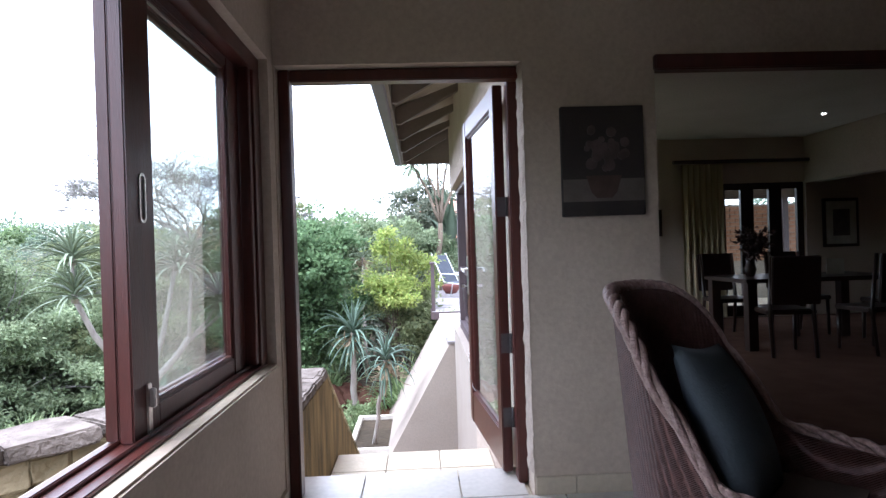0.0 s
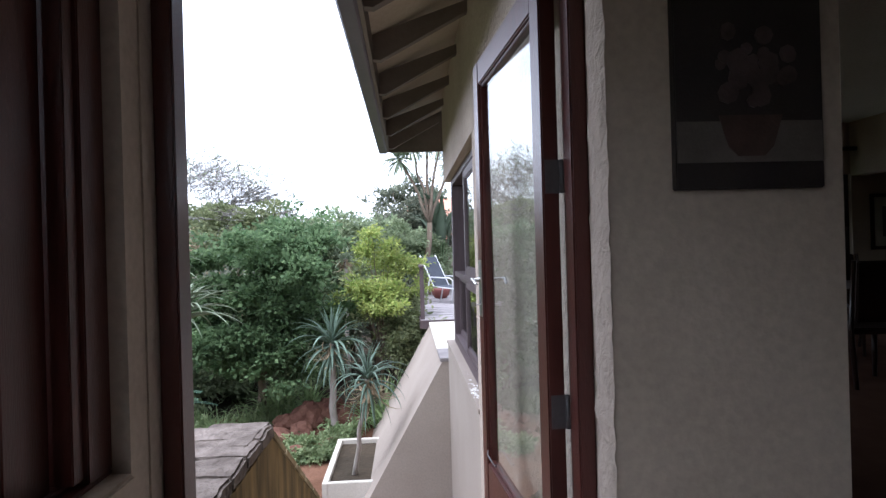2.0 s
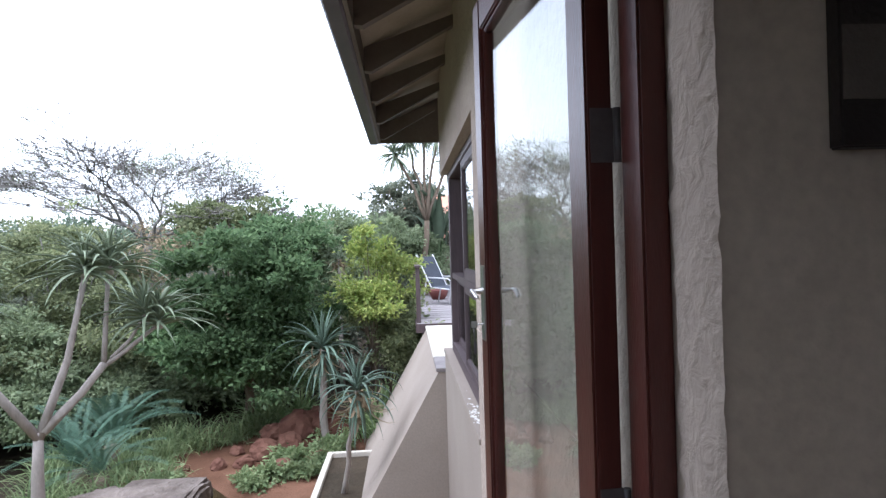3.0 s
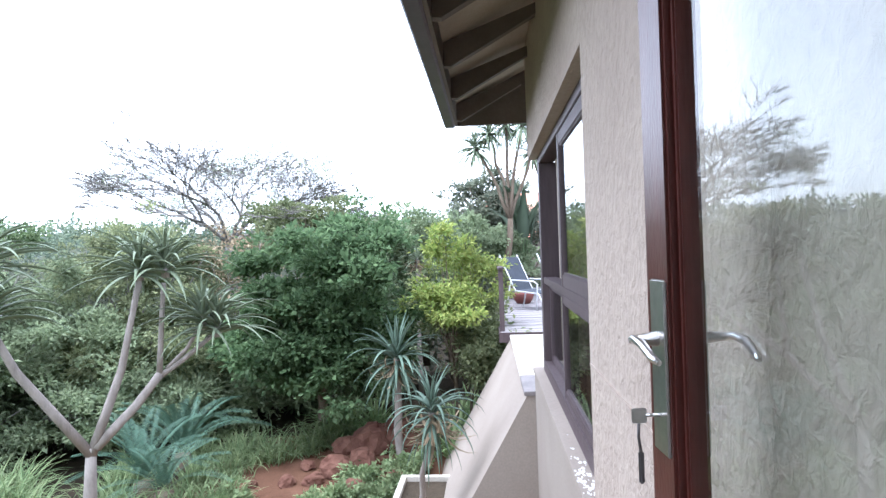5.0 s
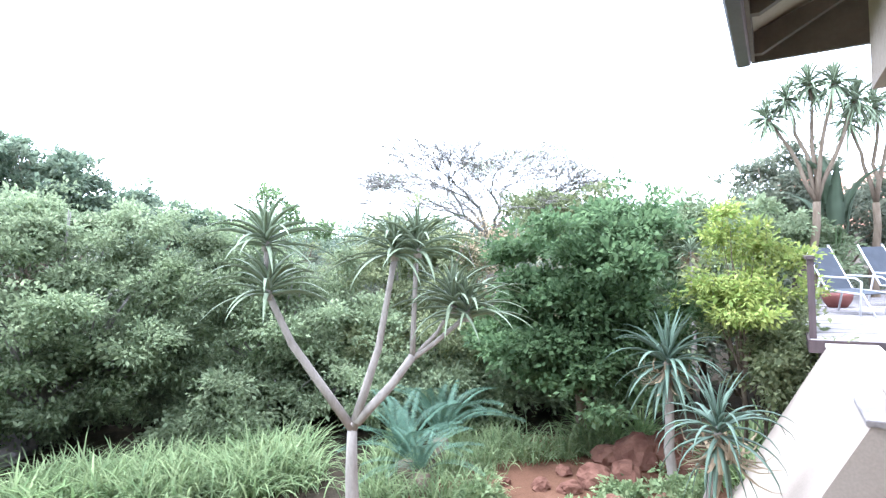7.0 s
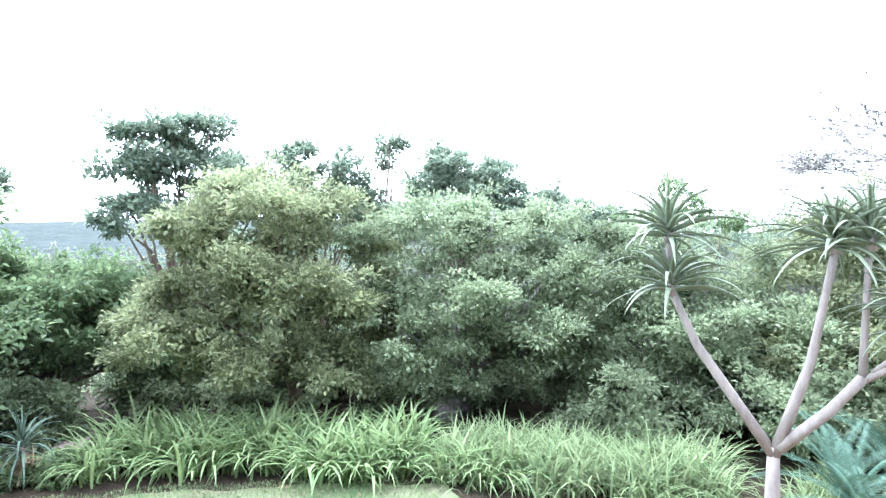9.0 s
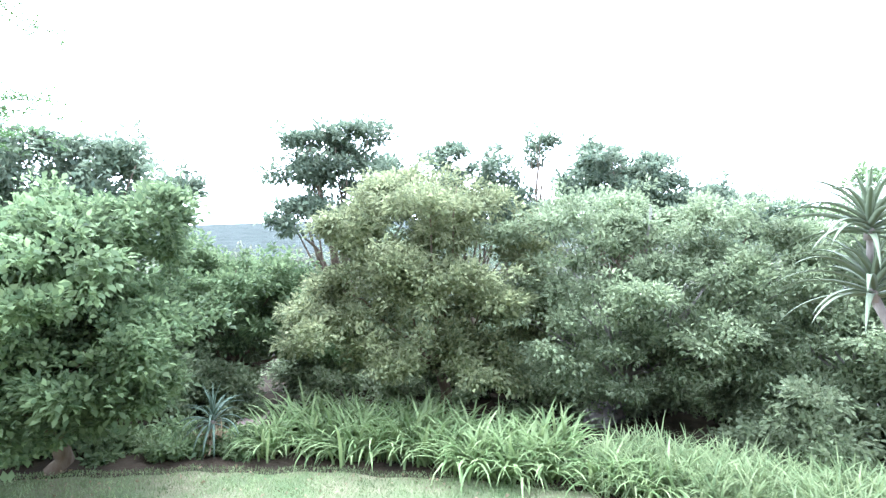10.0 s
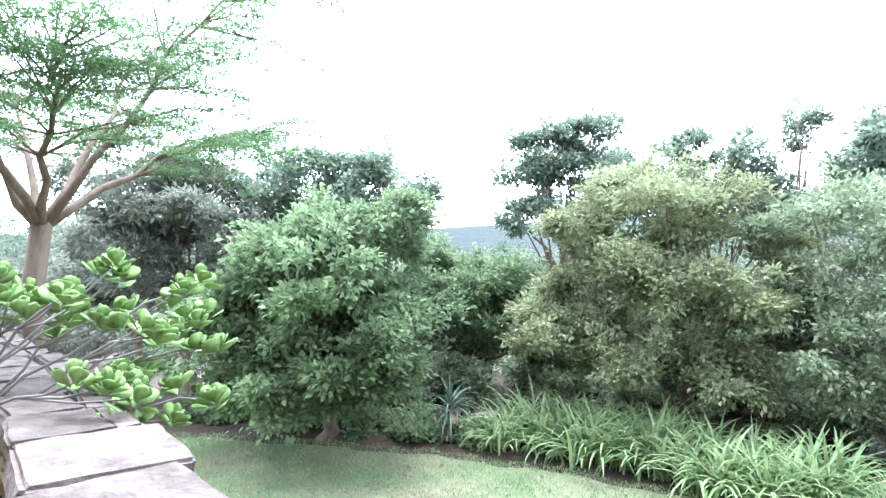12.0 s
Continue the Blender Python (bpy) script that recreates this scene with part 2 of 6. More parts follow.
def part(name, bm, mat, parent=None, label=""):
    """One bmesh (or mesh) as one object under its thing."""
    if isinstance(bm, bmesh.types.BMesh):
        me = bpy.data.meshes.new(name)
        bmesh.ops.recalc_face_normals(bm, faces=bm.faces)
        bm.to_mesh(me)
        bm.free()
    else:
        me = bm
    if not me.materials:
        me.materials.append(mat)
    ob = new(name, me)
    ob.parent = parent
    return tagged(ob, label)


def box(bm, x0, x1, y0, y1, z0, z1, bevel=0.0, m=None):
    r = bmesh.ops.create_cube(bm, size=1)
    mat = Matrix.Translation(((x0 + x1) / 2, (y0 + y1) / 2, (z0 + z1) / 2)) @ Matrix.Diagonal((x1 - x0, y1 - y0, z1 - z0, 1))
    bmesh.ops.transform(bm, matrix=(m @ mat) if m else mat, verts=r["verts"])
    if bevel:
        es = list({e for v in r["verts"] for e in v.link_edges})
        bmesh.ops.bevel(bm, geom=es, offset=bevel, segments=2, affect="EDGES")
    return bm


def boxed(name, dims, mat, parent=None, label="", bevel=0.0):
    return part(name, box(bmesh.new(), *dims, bevel), mat, parent, label)


def prism(bm, pts, axis, a, b):
    """A polygon in the two other axes, drawn out along axis from a to b."""
    def put(p, v):
        return {"x": (v, p[0], p[1]), "y": (p[0], v, p[1]), "z": (p[0], p[1], v)}[axis]
    lo = [bm.verts.new(put(p, a)) for p in pts]
    hi = [bm.verts.new(put(p, b)) for p in pts]
    bm.faces.new(lo)
    bm.faces.new(hi[::-1])
    for i in range(len(pts)):
        j = (i + 1) % len(pts)
        bm.faces.new((lo[i], hi[i], hi[j], lo[j]))
    return bm


def tube(bm, pts, radii, sides=8):
    """A tapered round limb through pts."""
    rings = []
    pts = [Vector(p) for p in pts]
    for i, p in enumerate(pts):
        d = (pts[min(i + 1, len(pts) - 1)] - pts[max(i - 1, 0)]).normalized()
        u = d.orthogonal().normalized() if not rings else (side - d * side.dot(d)).normalized()
        side = u
        v = d.cross(u)
        r = radii[i] if isinstance(radii, (list, tuple)) else radii
        rings.append([bm.verts.new(p + (u * math.cos(k * math.tau / sides) + v * math.sin(k * math.tau / sides)) * r) for k in range(sides)])
    for a, b in zip(rings, rings[1:]):
        for k in range(sides):
            f = bm.faces.new((a[k], a[(k + 1) % sides], b[(k + 1) % sides], b[k]))
            f.smooth = True
    bm.faces.new(rings[0][::-1])
    bm.faces.new(rings[-1])
    return bm


def bend(a, b, sag=0.0, n=6, wobble=0.0, seed=0):
    """Points from a to b on a curve that bows by sag upwards, a little uneven."""
    rnd = random.Random(seed)
    a, b = Vector(a), Vector(b)
    out = []
    for i in range(n + 1):
        t = i / n
        p = a.lerp(b, t) + Vector((0, 0, sag * 4 * t * (1 - t)))
        if 0 < i < n:
            p += Vector((rnd.uniform(-1, 1), rnd.uniform(-1, 1), rnd.uniform(-1, 1))) * wobble
        out.append(p)
    return out


def quads(name, verts, faces_per, mat):
    """A mesh from numpy vertices in loose groups: faces_per is an index pattern (k, 4) for each group of verts."""
    groups, size = verts.shape[0], verts.shape[1]
    idx = (np.arange(groups)[:, None, None] * size + np.array(faces_per)[None]).reshape(-1)
    me = bpy.data.meshes.new(name)
    flat = verts.reshape(-1, 3)
    me.vertices.add(len(flat))
    me.vertices.foreach_set("co", flat.astype(np.float32).ravel())
    n = len(idx) // 4
    me.loops.add(len(idx))
    me.loops.foreach_set("vertex_index", idx.astype(np.int32))
    me.polygons.add(n)
    me.polygons.foreach_set("loop_start", np.arange(n, dtype=np.int32) * 4)
    me.polygons.foreach_set("loop_total", np.full(n, 4, dtype=np.int32))
    me.update(calc_edges=True)
    me.materials.append(mat)
    return me


def leaf_quads(pos, out, size, rng, aspect=0.5, fold=0.15, up=0.5):
    """Folded leaves: base, tip, both edges. pos (n,3), out (n,3): the way each leaf points."""
    n = len(pos)
    d = out + rng.normal(0, 0.55, (n, 3))
    d /= np.linalg.norm(d, axis=1)[:, None] + 1e-9
    nz = rng.normal(0, 0.6, (n, 3)) + np.array([0, 0, up + 0.5])
    s = np.cross(d, nz)
    s /= np.linalg.norm(s, axis=1)[:, None] + 1e-9
    w = np.cross(s, d)
    ln = (size * rng.uniform(0.6, 1.3, n))[:, None]
    base, tip, mid = pos, pos + d * ln, pos + d * ln * 0.5
    left = mid + s * ln * aspect * 0.5 + w * ln * fold
    right = mid - s * ln * aspect * 0.5 + w * ln * fold
    return np.stack([base, left, tip, right], axis=1)


LEAF_FACES = [(0, 1, 2, 3)]


def crown_mesh(name, blobs, mat, leaf=0.1, per=60, density=1.0, seed=1, clump=0.32, aspect=0.5, droop=0.0):
    """A leafy crown: blobs are (x, y, z, rx, ry, rz). Each blob carries uneven lumps, each lump clumps of leaves on its upper shell."""
    rng = np.random.default_rng(seed)
    allv = []
    for bx, by, bz, rx, ry, rz in blobs:
        size = np.array([rx, ry, rz])
        lumps = 18 if min(rx, ry, rz) > 0.45 else 7
        ld = rng.normal(0, 1, (lumps, 3))
        ld /= np.linalg.norm(ld, axis=1)[:, None]
        ld[:, 2] = np.where(ld[:, 2] < -0.7, -ld[:, 2], ld[:, 2])
        lc = ld * rng.uniform(0.4, 1.12, lumps)[:, None] * size
        lr = rng.uniform(0.17, 0.42, lumps)[:, None] * size * np.array([1.05, 1.05, 0.8])
        area = (rx * ry + ry * rz + rx * rz) / 3 * 4 * math.pi
        k = max(10, int(area / (clump * clump) * 1.25 * density))
        w = rng.integers(0, lumps, k)
        d = rng.normal(0, 1, (k, 3)) + ld[w] * 0.7 + np.array([0, 0, 0.35])
        d /= np.linalg.norm(d, axis=1)[:, None]
        c = np.array([bx, by, bz]) + lc[w] + d * lr[w] * (rng.uniform(0.5, 1.2, k) ** 0.7)[:, None]
        stray = rng.random(k) < 0.07
        c[stray] += d[stray] * rng.uniform(0.15, 0.45, (int(stray.sum()), 1)) * min(1.0, max(rx, ry, rz)) + np.array([0, 0, 0.1])
        which = np.repeat(np.arange(k), per)
        off = rng.normal(0, 1, (len(which), 3)) * clump * np.array([0.36, 0.36, 0.20])
        pos = c[which] + off
        out = d[which] * 0.6 + off / clump + np.array([0, 0, -0.15 - droop])
        allv.append(leaf_quads(pos, out, leaf * 1.12, rng, aspect))
    return quads(name, np.concatenate(allv), LEAF_FACES, mat)


def limbs(base, blobs, r0, seed, lean=0.3, extra=3):
    """Trunk and limbs that reach into every blob of a crown."""
    rnd = random.Random(seed)
    bm = bmesh.new()
    base = Vector(base)
    top = Vector((sum(b[0] for b in blobs) / len(blobs), sum(b[1] for b in blobs) / len(blobs), sum(b[2] for b in blobs) / len(blobs)))
    fork = base.lerp(top, 0.5)
    tube(bm, bend(base - Vector((0, 0, 0.2)), fork, 0, 6, r0 * 0.5, seed), [r0 * (1.35 - 0.1 * i) for i in range(7)], 9)
    for i, b in enumerate(blobs):
        for j in range(extra):
            end = Vector((b[0] + rnd.uniform(-0.7, 0.7) * b[3], b[1] + rnd.uniform(-0.7, 0.7) * b[4], b[2] + rnd.uniform(-0.2, 0.85) * b[5]))
            start = base.lerp(fork, rnd.uniform(0.6, 1.0))
            tube(bm, bend(start, end, rnd.uniform(-0.2, 0.2), 6, r0 * 0.8, seed * 31 + i * 7 + j), [r0 * (0.5 - 0.07 * q) for q in range(7)], 6)
    return bm


def tree(label, base, blobs, mat, leaf=0.1, per=60, density=1.0, seed=1, clump=0.32, trunk=0.12, bark=None, group="garden trees", name="tree", category="tree", aspect=0.5, extra=2):
    root = thing(name, label, category, group, at=base)
    local = [(b[0] - base[0], b[1] - base[1], b[2] - base[2], *b[3:]) for b in blobs]
    part("trunk", limbs((0, 0, 0), local, trunk, seed, extra=extra), bark or BARK, root)
    part("crown", crown_mesh("crown", local, mat, leaf, per, density, seed, clump, aspect), mat, root)
    return root


def blade_mesh(name, length, width, lift, arc, mat, thick=0.25, n=7):
    """A fleshy tapering leaf along +x that starts at the angle lift and bends down by arc (degrees)."""
    bm = bmesh.new()
    x = z = 0.0
    rings = []
    for i in range(n + 1):
        t = i / n
        a = radians(lift - arc * t ** 1.3)
        w = width * (0.75 + 0.5 * t if t < 0.25 else (1 - (t - 0.25) / 0.75) ** 0.8 * 0.875 + 0.004)
        h = w * thick
        nx, nz = -math.sin(a), math.cos(a)
        rings.append([bm.verts.new(p) for p in ((x, w / 2, z + h * 0.7), (x, 0, z), (x, -w / 2, z + h * 0.7), (x - nx * h, 0, z - nz * h))])
        x += math.cos(a) * length / n
        z += math.sin(a) * length / n
    for a, b in zip(rings, rings[1:]):
        for k in range(4):
            bm.faces.new((a[k], a[(k + 1) % 4], b[(k + 1) % 4], b[k])).smooth = True
    bm.faces.new(rings[-1])
    me = bpy.data.meshes.new(name)
    bmesh.ops.recalc_face_normals(bm, faces=bm.faces)
    bm.to_mesh(me)
    bm.free()
    me.materials.append(mat)
    return me


def rosette(parent, at, leaves, count, seed, scale=1.0, name="leaf_rosette", spin=0.0, tilt=(0, 0)):
    """A rosette: leaves (meshes from upright to drooping) set by the golden angle round a short stem."""
    rnd = random.Random(seed)
    core = part(name, tube(bmesh.new(), [(0, 0, -0.12 * scale), (0, 0, 0.05 * scale)], [0.035 * scale, 0.02 * scale], 7), BARK_PALE, parent)
    core.matrix_basis = pose(*at, tilt[0], tilt[1], spin)
    for i in range(count):
        t = i / (count - 1)
        me = leaves[min(int(t * len(leaves)), len(leaves) - 1)]
        ob = new("leaf", me)
        ob.parent = core
        s = scale * rnd.uniform(0.85, 1.12) * (0.75 + 0.25 * t)
        ob.matrix_basis = pose(0, 0, 0.05 * scale - 0.14 * scale * t, 0, rnd.uniform(-9, 9), i * 137.5 + rnd.uniform(-12, 12)) @ Matrix.Diagonal((s, s, s, 1))
    return core


def strap_clump(name, count, length, width, mat, seed, spread=0.15, arch=1.0, n=6):
    """A clump of arching strap leaves, as one mesh."""
    rng = np.random.default_rng(seed)
    az = rng.uniform(0, math.tau, count)
    ln = length * rng.uniform(0.6, 1.1, count)
    lift = np.radians(rng.uniform(44, 88, count))
    arc = np.radians(rng.uniform(40, 150, count)) * arch
    base = np.stack([rng.normal(0, spread, count), rng.normal(0, spread, count), np.zeros(count)], 1)
    d = np.stack([np.cos(az), np.sin(az)], 1)
    s = np.stack([-np.sin(az), np.cos(az)], 1)
    vs, x, z = [], np.zeros(count), np.full(count, -0.05)
    for i in range(n + 1):
        t = i / n
        w = width * (0.6 + 0.8 * t if t < 0.4 else 0.92 * ((1 - t) / 0.6) ** 0.7 + 0.02) * 0.5
        for k in (-1, 0, 1):
            p = np.zeros((count, 3))
            p[:, :2] = base[:, :2] + d * x[:, None] + s * (k * w)
            p[:, 2] = z + (abs(k) * w * 0.5)
            vs.append(p)
        a = lift - arc * t ** 1.4
        x = x + np.cos(a) * ln / n
        z = z + np.sin(a) * ln / n
    v = np.stack(vs, 1)
    faces = []
    for i in range(n):
        for k in (0, 1):
            faces.append((i * 3 + k, i * 3 + k + 1, i * 3 + k + 4, i * 3 + k + 3))
    return quads(name, v, faces, mat)


# ---- the ground: one sheet, lawn and beds, out to wooded hills ----
GROUND = -2.3


def lawn_here(x, y):
    edge = -10.0 + 0.035 * (y - 0.5) ** 2 * (0.35 if y < 0.5 else 1.0)
    return x > edge and -9.0 < y < 7.0 and x < -2.2


def bed_here(x, y):
    return -4.6 < x < 0.4 and 8.0 < y < 14.2


def height(x, y):
    r = math.hypot(x, y)
    z = GROUND
    z -= 0.9 * min(max((r - 13) / 14, 0), 1)
    k = min(max((r - 70) / 300, 0), 1)
    west = min(max(-x / (r + 0.01), 0), 1) ** 6
    z += (k * k * (3 - 2 * k)) * (17 + 11 * west + 9 * noise.noise((x * 0.004, y * 0.004, 0)))
    if r < 60:
        z += 0.05 * noise.noise((x * 0.8, y * 0.8, 3)) * (0.25 if lawn_here(x, y) else 1.0)
    return z


def make_ground():
    radii = [0.0] + [0.45 * i for i in range(1, 52)]
    while radii[-1] < 2500:
        radii.append(radii[-1] * 1.09)
    bm = bmesh.new()
    sides = 150
    rings = []
    for r in radii:
        if r == 0:
            rings.append([bm.verts.new((-3, 4, height(-3, 4)))])
            continue
        rings.append([bm.verts.new((-3 + r * math.cos(a), 4 + r * math.sin(a), height(-3 + r * math.cos(a), 4 + r * math.sin(a)))) for a in (k * math.tau / sides for k in range(sides))])
    for i in range(1, len(rings)):
        a, b = rings[i - 1], rings[i]
        for k in range(sides):
            j = (k + 1) % sides
            f = bm.faces.new((a[0], b[k], b[j])) if len(a) == 1 else bm.faces.new((a[k], b[k], b[j], a[j]))
            c = f.calc_center_median()
            f.material_index = 2 if bed_here(c.x, c.y) else 3 if math.hypot(c.x, c.y) > 55 else 0
            f.smooth = True
    ob = part("ground", bm, LITTER)
    for m in (LAWN, SOIL, WOODS):
        ob.data.materials.append(m)
    return tagged(ob, "lawn, red soil beds and leaf litter running to wooded hills", "ground", kind="structure")


make_ground()


def lawn_edge(y):
    return -10.0 + 0.035 * (y - 0.5) ** 2 * (0.35 if y < 0.5 else 1.0) + 0.06 * math.sin(y * 3.1) + 0.04 * math.sin(y * 7.7)


lw_bm = bmesh.new()
rows_ = []
for i in range(131):
    y = -9.0 + 0.125 * i
    x0 = lawn_edge(y)
    rows_.append([lw_bm.verts.new((x0 + (-2.0 - x0) * k / 24, y, height(x0 + (-2.0 - x0) * k / 24, y) + (0.022 if 0 < k else -0.03))) for k in range(25)])
for a, b in zip(rows_, rows_[1:]):
    for k in range(24):
        lw_bm.faces.new((a[k], b[k], b[k + 1], a[k + 1])).smooth = True
tagged(part("lawn", lw_bm, LAWN), "mown lawn with worn pale patches", "lawn", kind="structure")
tagged(part("paving", prism(bmesh.new(), [(-27, -16), (-13.6, -11), (-12.6, -4.2), (-16, -4.6), (-27, -8)], "z", -2.5, -2.27), PAVING), "pinkish gravel drive beyond the trees", "paving", kind="structure")
boxed("path", (-13.6, -12.0, 1.55, 2.05, -2.5, -2.26), PAVING)
tagged(bpy.data.objects["path"], "pinkish garden path between the trees", "path", kind="structure")

# ---- the lounge ----
CZ = 2.62
tagged(boxed("floor", (-0.56, 9.0, -4.5, 2.719, -0.3, -0.012), GROUT), "floor of cream ceramic tiles with grey joints", "floor", kind="structure")
wn_bm = bmesh.new()
box(wn_bm, -0.74, -0.555, 2.72, 2.95, -0.3, CZ)
box(wn_bm, -0.555, 0.604, 2.72, 2.95, 2.05, CZ)
box(wn_bm, 0.604, 1.24, 2.72, 2.95, -0.3, CZ)
box(wn_bm, 1.24, 9.0, 2.72, 2.95, 2.06, CZ)
tagged(part("wall_north", wn_bm, PLASTER_IN), "cream plastered lounge wall with a door opening", "wall", kind="structure")
tagged(boxed("beam", (1.235, 9.0, 2.695, 2.765, 1.99, 2.064), WOOD_DARK, bevel=0.006), "dark timber lintel over the wide opening", "beam", kind="structure")
ww = bmesh.new()
box(ww, -0.74, -0.56, -4.5, 2.72, -2.4, 0.66)
box(ww, -0.74, -0.56, -4.5, 2.72, 2.05, CZ)
box(ww, -0.74, -0.56, 2.63, 2.72, 0.66, 2.05)
box(ww, -0.74, -0.56, -4.5, -0.4, 0.66, 2.05)
tagged(part("wall_west", ww, PLASTER_IN), "cream plastered wall under and round a wide window", "wall", kind="structure")
tagged(boxed("wall_south", (-0.81, 9.0, -4.75, -4.5, -0.3, CZ), PLASTER_IN), "cream plastered back wall", "wall", kind="structure")
tagged(boxed("wall_east", (9.0, 9.25, -4.75, 9.0, -0.3, 2.95), PLASTER_IN), "cream plastered side wall", "wall", kind="structure")
tagged(boxed("ceiling", (-0.81, 9.0, -4.5, 2.95, CZ, CZ + 0.12), CEIL), "white painted lounge ceiling", "ceiling", kind="structure")
sill = boxed("window_sill", (-0.77, -0.548, -0.4, 2.628, 0.645, 0.682), PLASTER_IN, bevel=0.008)
tagged(sill, "cream plaster window sill", "sill", kind="structure")


def sash(parent, x, y0, y1, z0, z1, w, d=0.045, name="sash", glass=True, bottom=None, wood=None, top=None, far=None):
    """A framed pane in the plane x: w is the first stile's width, far the other's."""
    wood = wood or WOOD_DARK
    bottom, top, far = bottom or w, top or w, far or w
    s = part(name, box(bmesh.new(), x - d / 2, x + d / 2, y0, y0 + w, z0, z1, 0.004), wood, parent)
    part("stile", box(bmesh.new(), x - d / 2, x + d / 2, y1 - far, y1, z0, z1, 0.004), wood, s)
    part("top_rail", box(bmesh.new(), x - d / 2 + 0.002, x + d / 2 - 0.002, y0 + w, y1 - far, z1 - top, z1, 0.004), wood, s)
    part("bottom_rail", box(bmesh.new(), x - d / 2 + 0.002, x + d / 2 - 0.002, y0 + w, y1 - far, z0, z0 + bottom, 0.004), wood, s)
    for dims in ((y0 + w, y0 + w + 0.012, z0 + bottom, z1 - top), (y1 - far - 0.012, y1 - far, z0 + bottom, z1 - top), (y0 + w + 0.012, y1 - far - 0.012, z0 + bottom, z0 + bottom + 0.012), (y0 + w + 0.012, y1 - far - 0.012, z1 - top - 0.012, z1 - top)):
        part("glazing_bead", box(bmesh.new(), x - d / 2 + 0.008, x + d / 2 - 0.008, *dims, 0.003), wood, s)
    if glass:
        g = part("pane", box(bmesh.new(), x - 0.003, x + 0.003, y0 + w - 0.005, y1 - far + 0.005, z0 + bottom - 0.005, z1 - top + 0.005), GLASS, s)
        g.visible_shadow = False
    return s


win = thing("window_1", "dark red timber sliding window with one pane slid open", "window", kind="structure", at=(0, 0, 0))
for nm, dims in (("frame_head", (-0.742, -0.60, -0.4, 2.628, 1.975, 2.048)), ("frame_sill", (-0.742, -0.60, -0.4, 2.628, 0.682, 0.694)),
                 ("frame_jamb", (-0.742, -0.60, 2.53, 2.628, 0.694, 1.975)), ("frame_jamb", (-0.742, -0.60, -0.4, -0.335, 0.694, 1.975)),
                 ("sill_track", (-0.704, -0.696, -0.335, 2.53, 0.694, 0.706)), ("sill_track", (-0.646, -0.636, -0.335, 2.53, 0.694, 0.706)), ("jamb_stop", (-0.65, -0.61, 2.49, 2.53, 0.706, 1.975))):
    part(nm, box(bmesh.new(), *dims, 0.003), WOOD_DARK, win)
s1 = sash(win, -0.672, 1.52, 2.488, 0.696, 1.972, 0.155, d=0.036, bottom=0.07, top=0.04, far=0.14)
s2 = sash(win, -0.722, 1.545, 2.528, 0.696, 1.972, 0.135, d=0.036, bottom=0.06, top=0.04, far=0.06)


def oval(bm, x, y, z, ry, rz, inner, depth):
    """An upright oval ring plate in the plane x."""
    n = 28
    put = lambda k, q, dx: bm.verts.new((x + dx, y + ry * q * math.cos((k % n + 0.5) * math.tau / n), z + (rz - ry) * (1 if k % n < n // 2 else -1) + ry * q * math.sin((k % n + 0.5) * math.tau / n)))
    for k in range(n):
        a0, a1, b0, b1 = put(k, 1, 0), put(k + 1, 1, 0), put(k, inner, 0), put(k + 1, inner, 0)
        c0, c1, d0, d1 = put(k, 1, depth), put(k + 1, 1, depth), put(k, inner, depth), put(k + 1, inner, depth)
        for f in ((c0, c1, d1, d0), (a0, a1, c1, c0), (b0, d0, d1, b1)):
            bm.faces.new(f)
    bmesh.ops.remove_doubles(bm, verts=bm.verts, dist=0.0002)
    return bm


part("finger_pull", oval(bmesh.new(), -0.654, 1.605, 1.34, 0.019, 0.068, 0.62, 0.003), STEEL, s1, "oval nickel finger pull")
part("finger_recess", box(bmesh.new(), -0.6545, -0.6535, 1.595, 1.615, 1.29, 1.39), IRON, s1)
part("latch", box(box(bmesh.new(), -0.655, -0.648, 1.59, 1.618, 0.70, 0.835, 0.003), -0.649, -0.632, 1.597, 1.611, 0.77, 0.822, 0.003), STEEL, s1, "nickel sash latch")

# the door frame, its leaf open outwards against the house wall
frame_door = thing("door_1", "dark red timber door frame standing open to the garden", "door", kind="structure")
for nm, dims in (("jamb", (-0.553, -0.50, 2.78, 2.865, 0.0, 2.047)), ("jamb", (0.553, 0.602, 2.86, 2.948, 0.0, 2.047)), ("head", (-0.50, 0.60, 2.785, 2.858, 1.99, 2.047)),
                 ("threshold", (-0.555, 0.602, 2.72, 2.955, -0.3, -0.014))):
    part(nm, box(bmesh.new(), *dims, 0.005), WOOD_DARK if nm != "threshold" else TILE_OUT, frame_door)

reveal = bmesh.new()
rows_ = []
for i in range(64):
    z = 0.10 + i * 0.031
    rows_.append([reveal.verts.new((0.6035 - 0.012 * math.sin(math.pi * k / 5) ** 0.5 - 0.010 * noise.noise((k * 0.7, z * 34, 1)), 2.712 + 0.145 * k / 5 + 0.004 * noise.noise((k * 0.9, z * 28, 5)), z)) for k in range(6)])
for a, b in zip(rows_, rows_[1:]):
    for k in range(5):
        reveal.faces.new((a[k], a[k + 1], b[k + 1], b[k])).smooth = True
tagged(part("plaster_edge", reveal, PLASTER_OUT), "rough pale plaster edge beside the door frame", "trim", kind="structure")

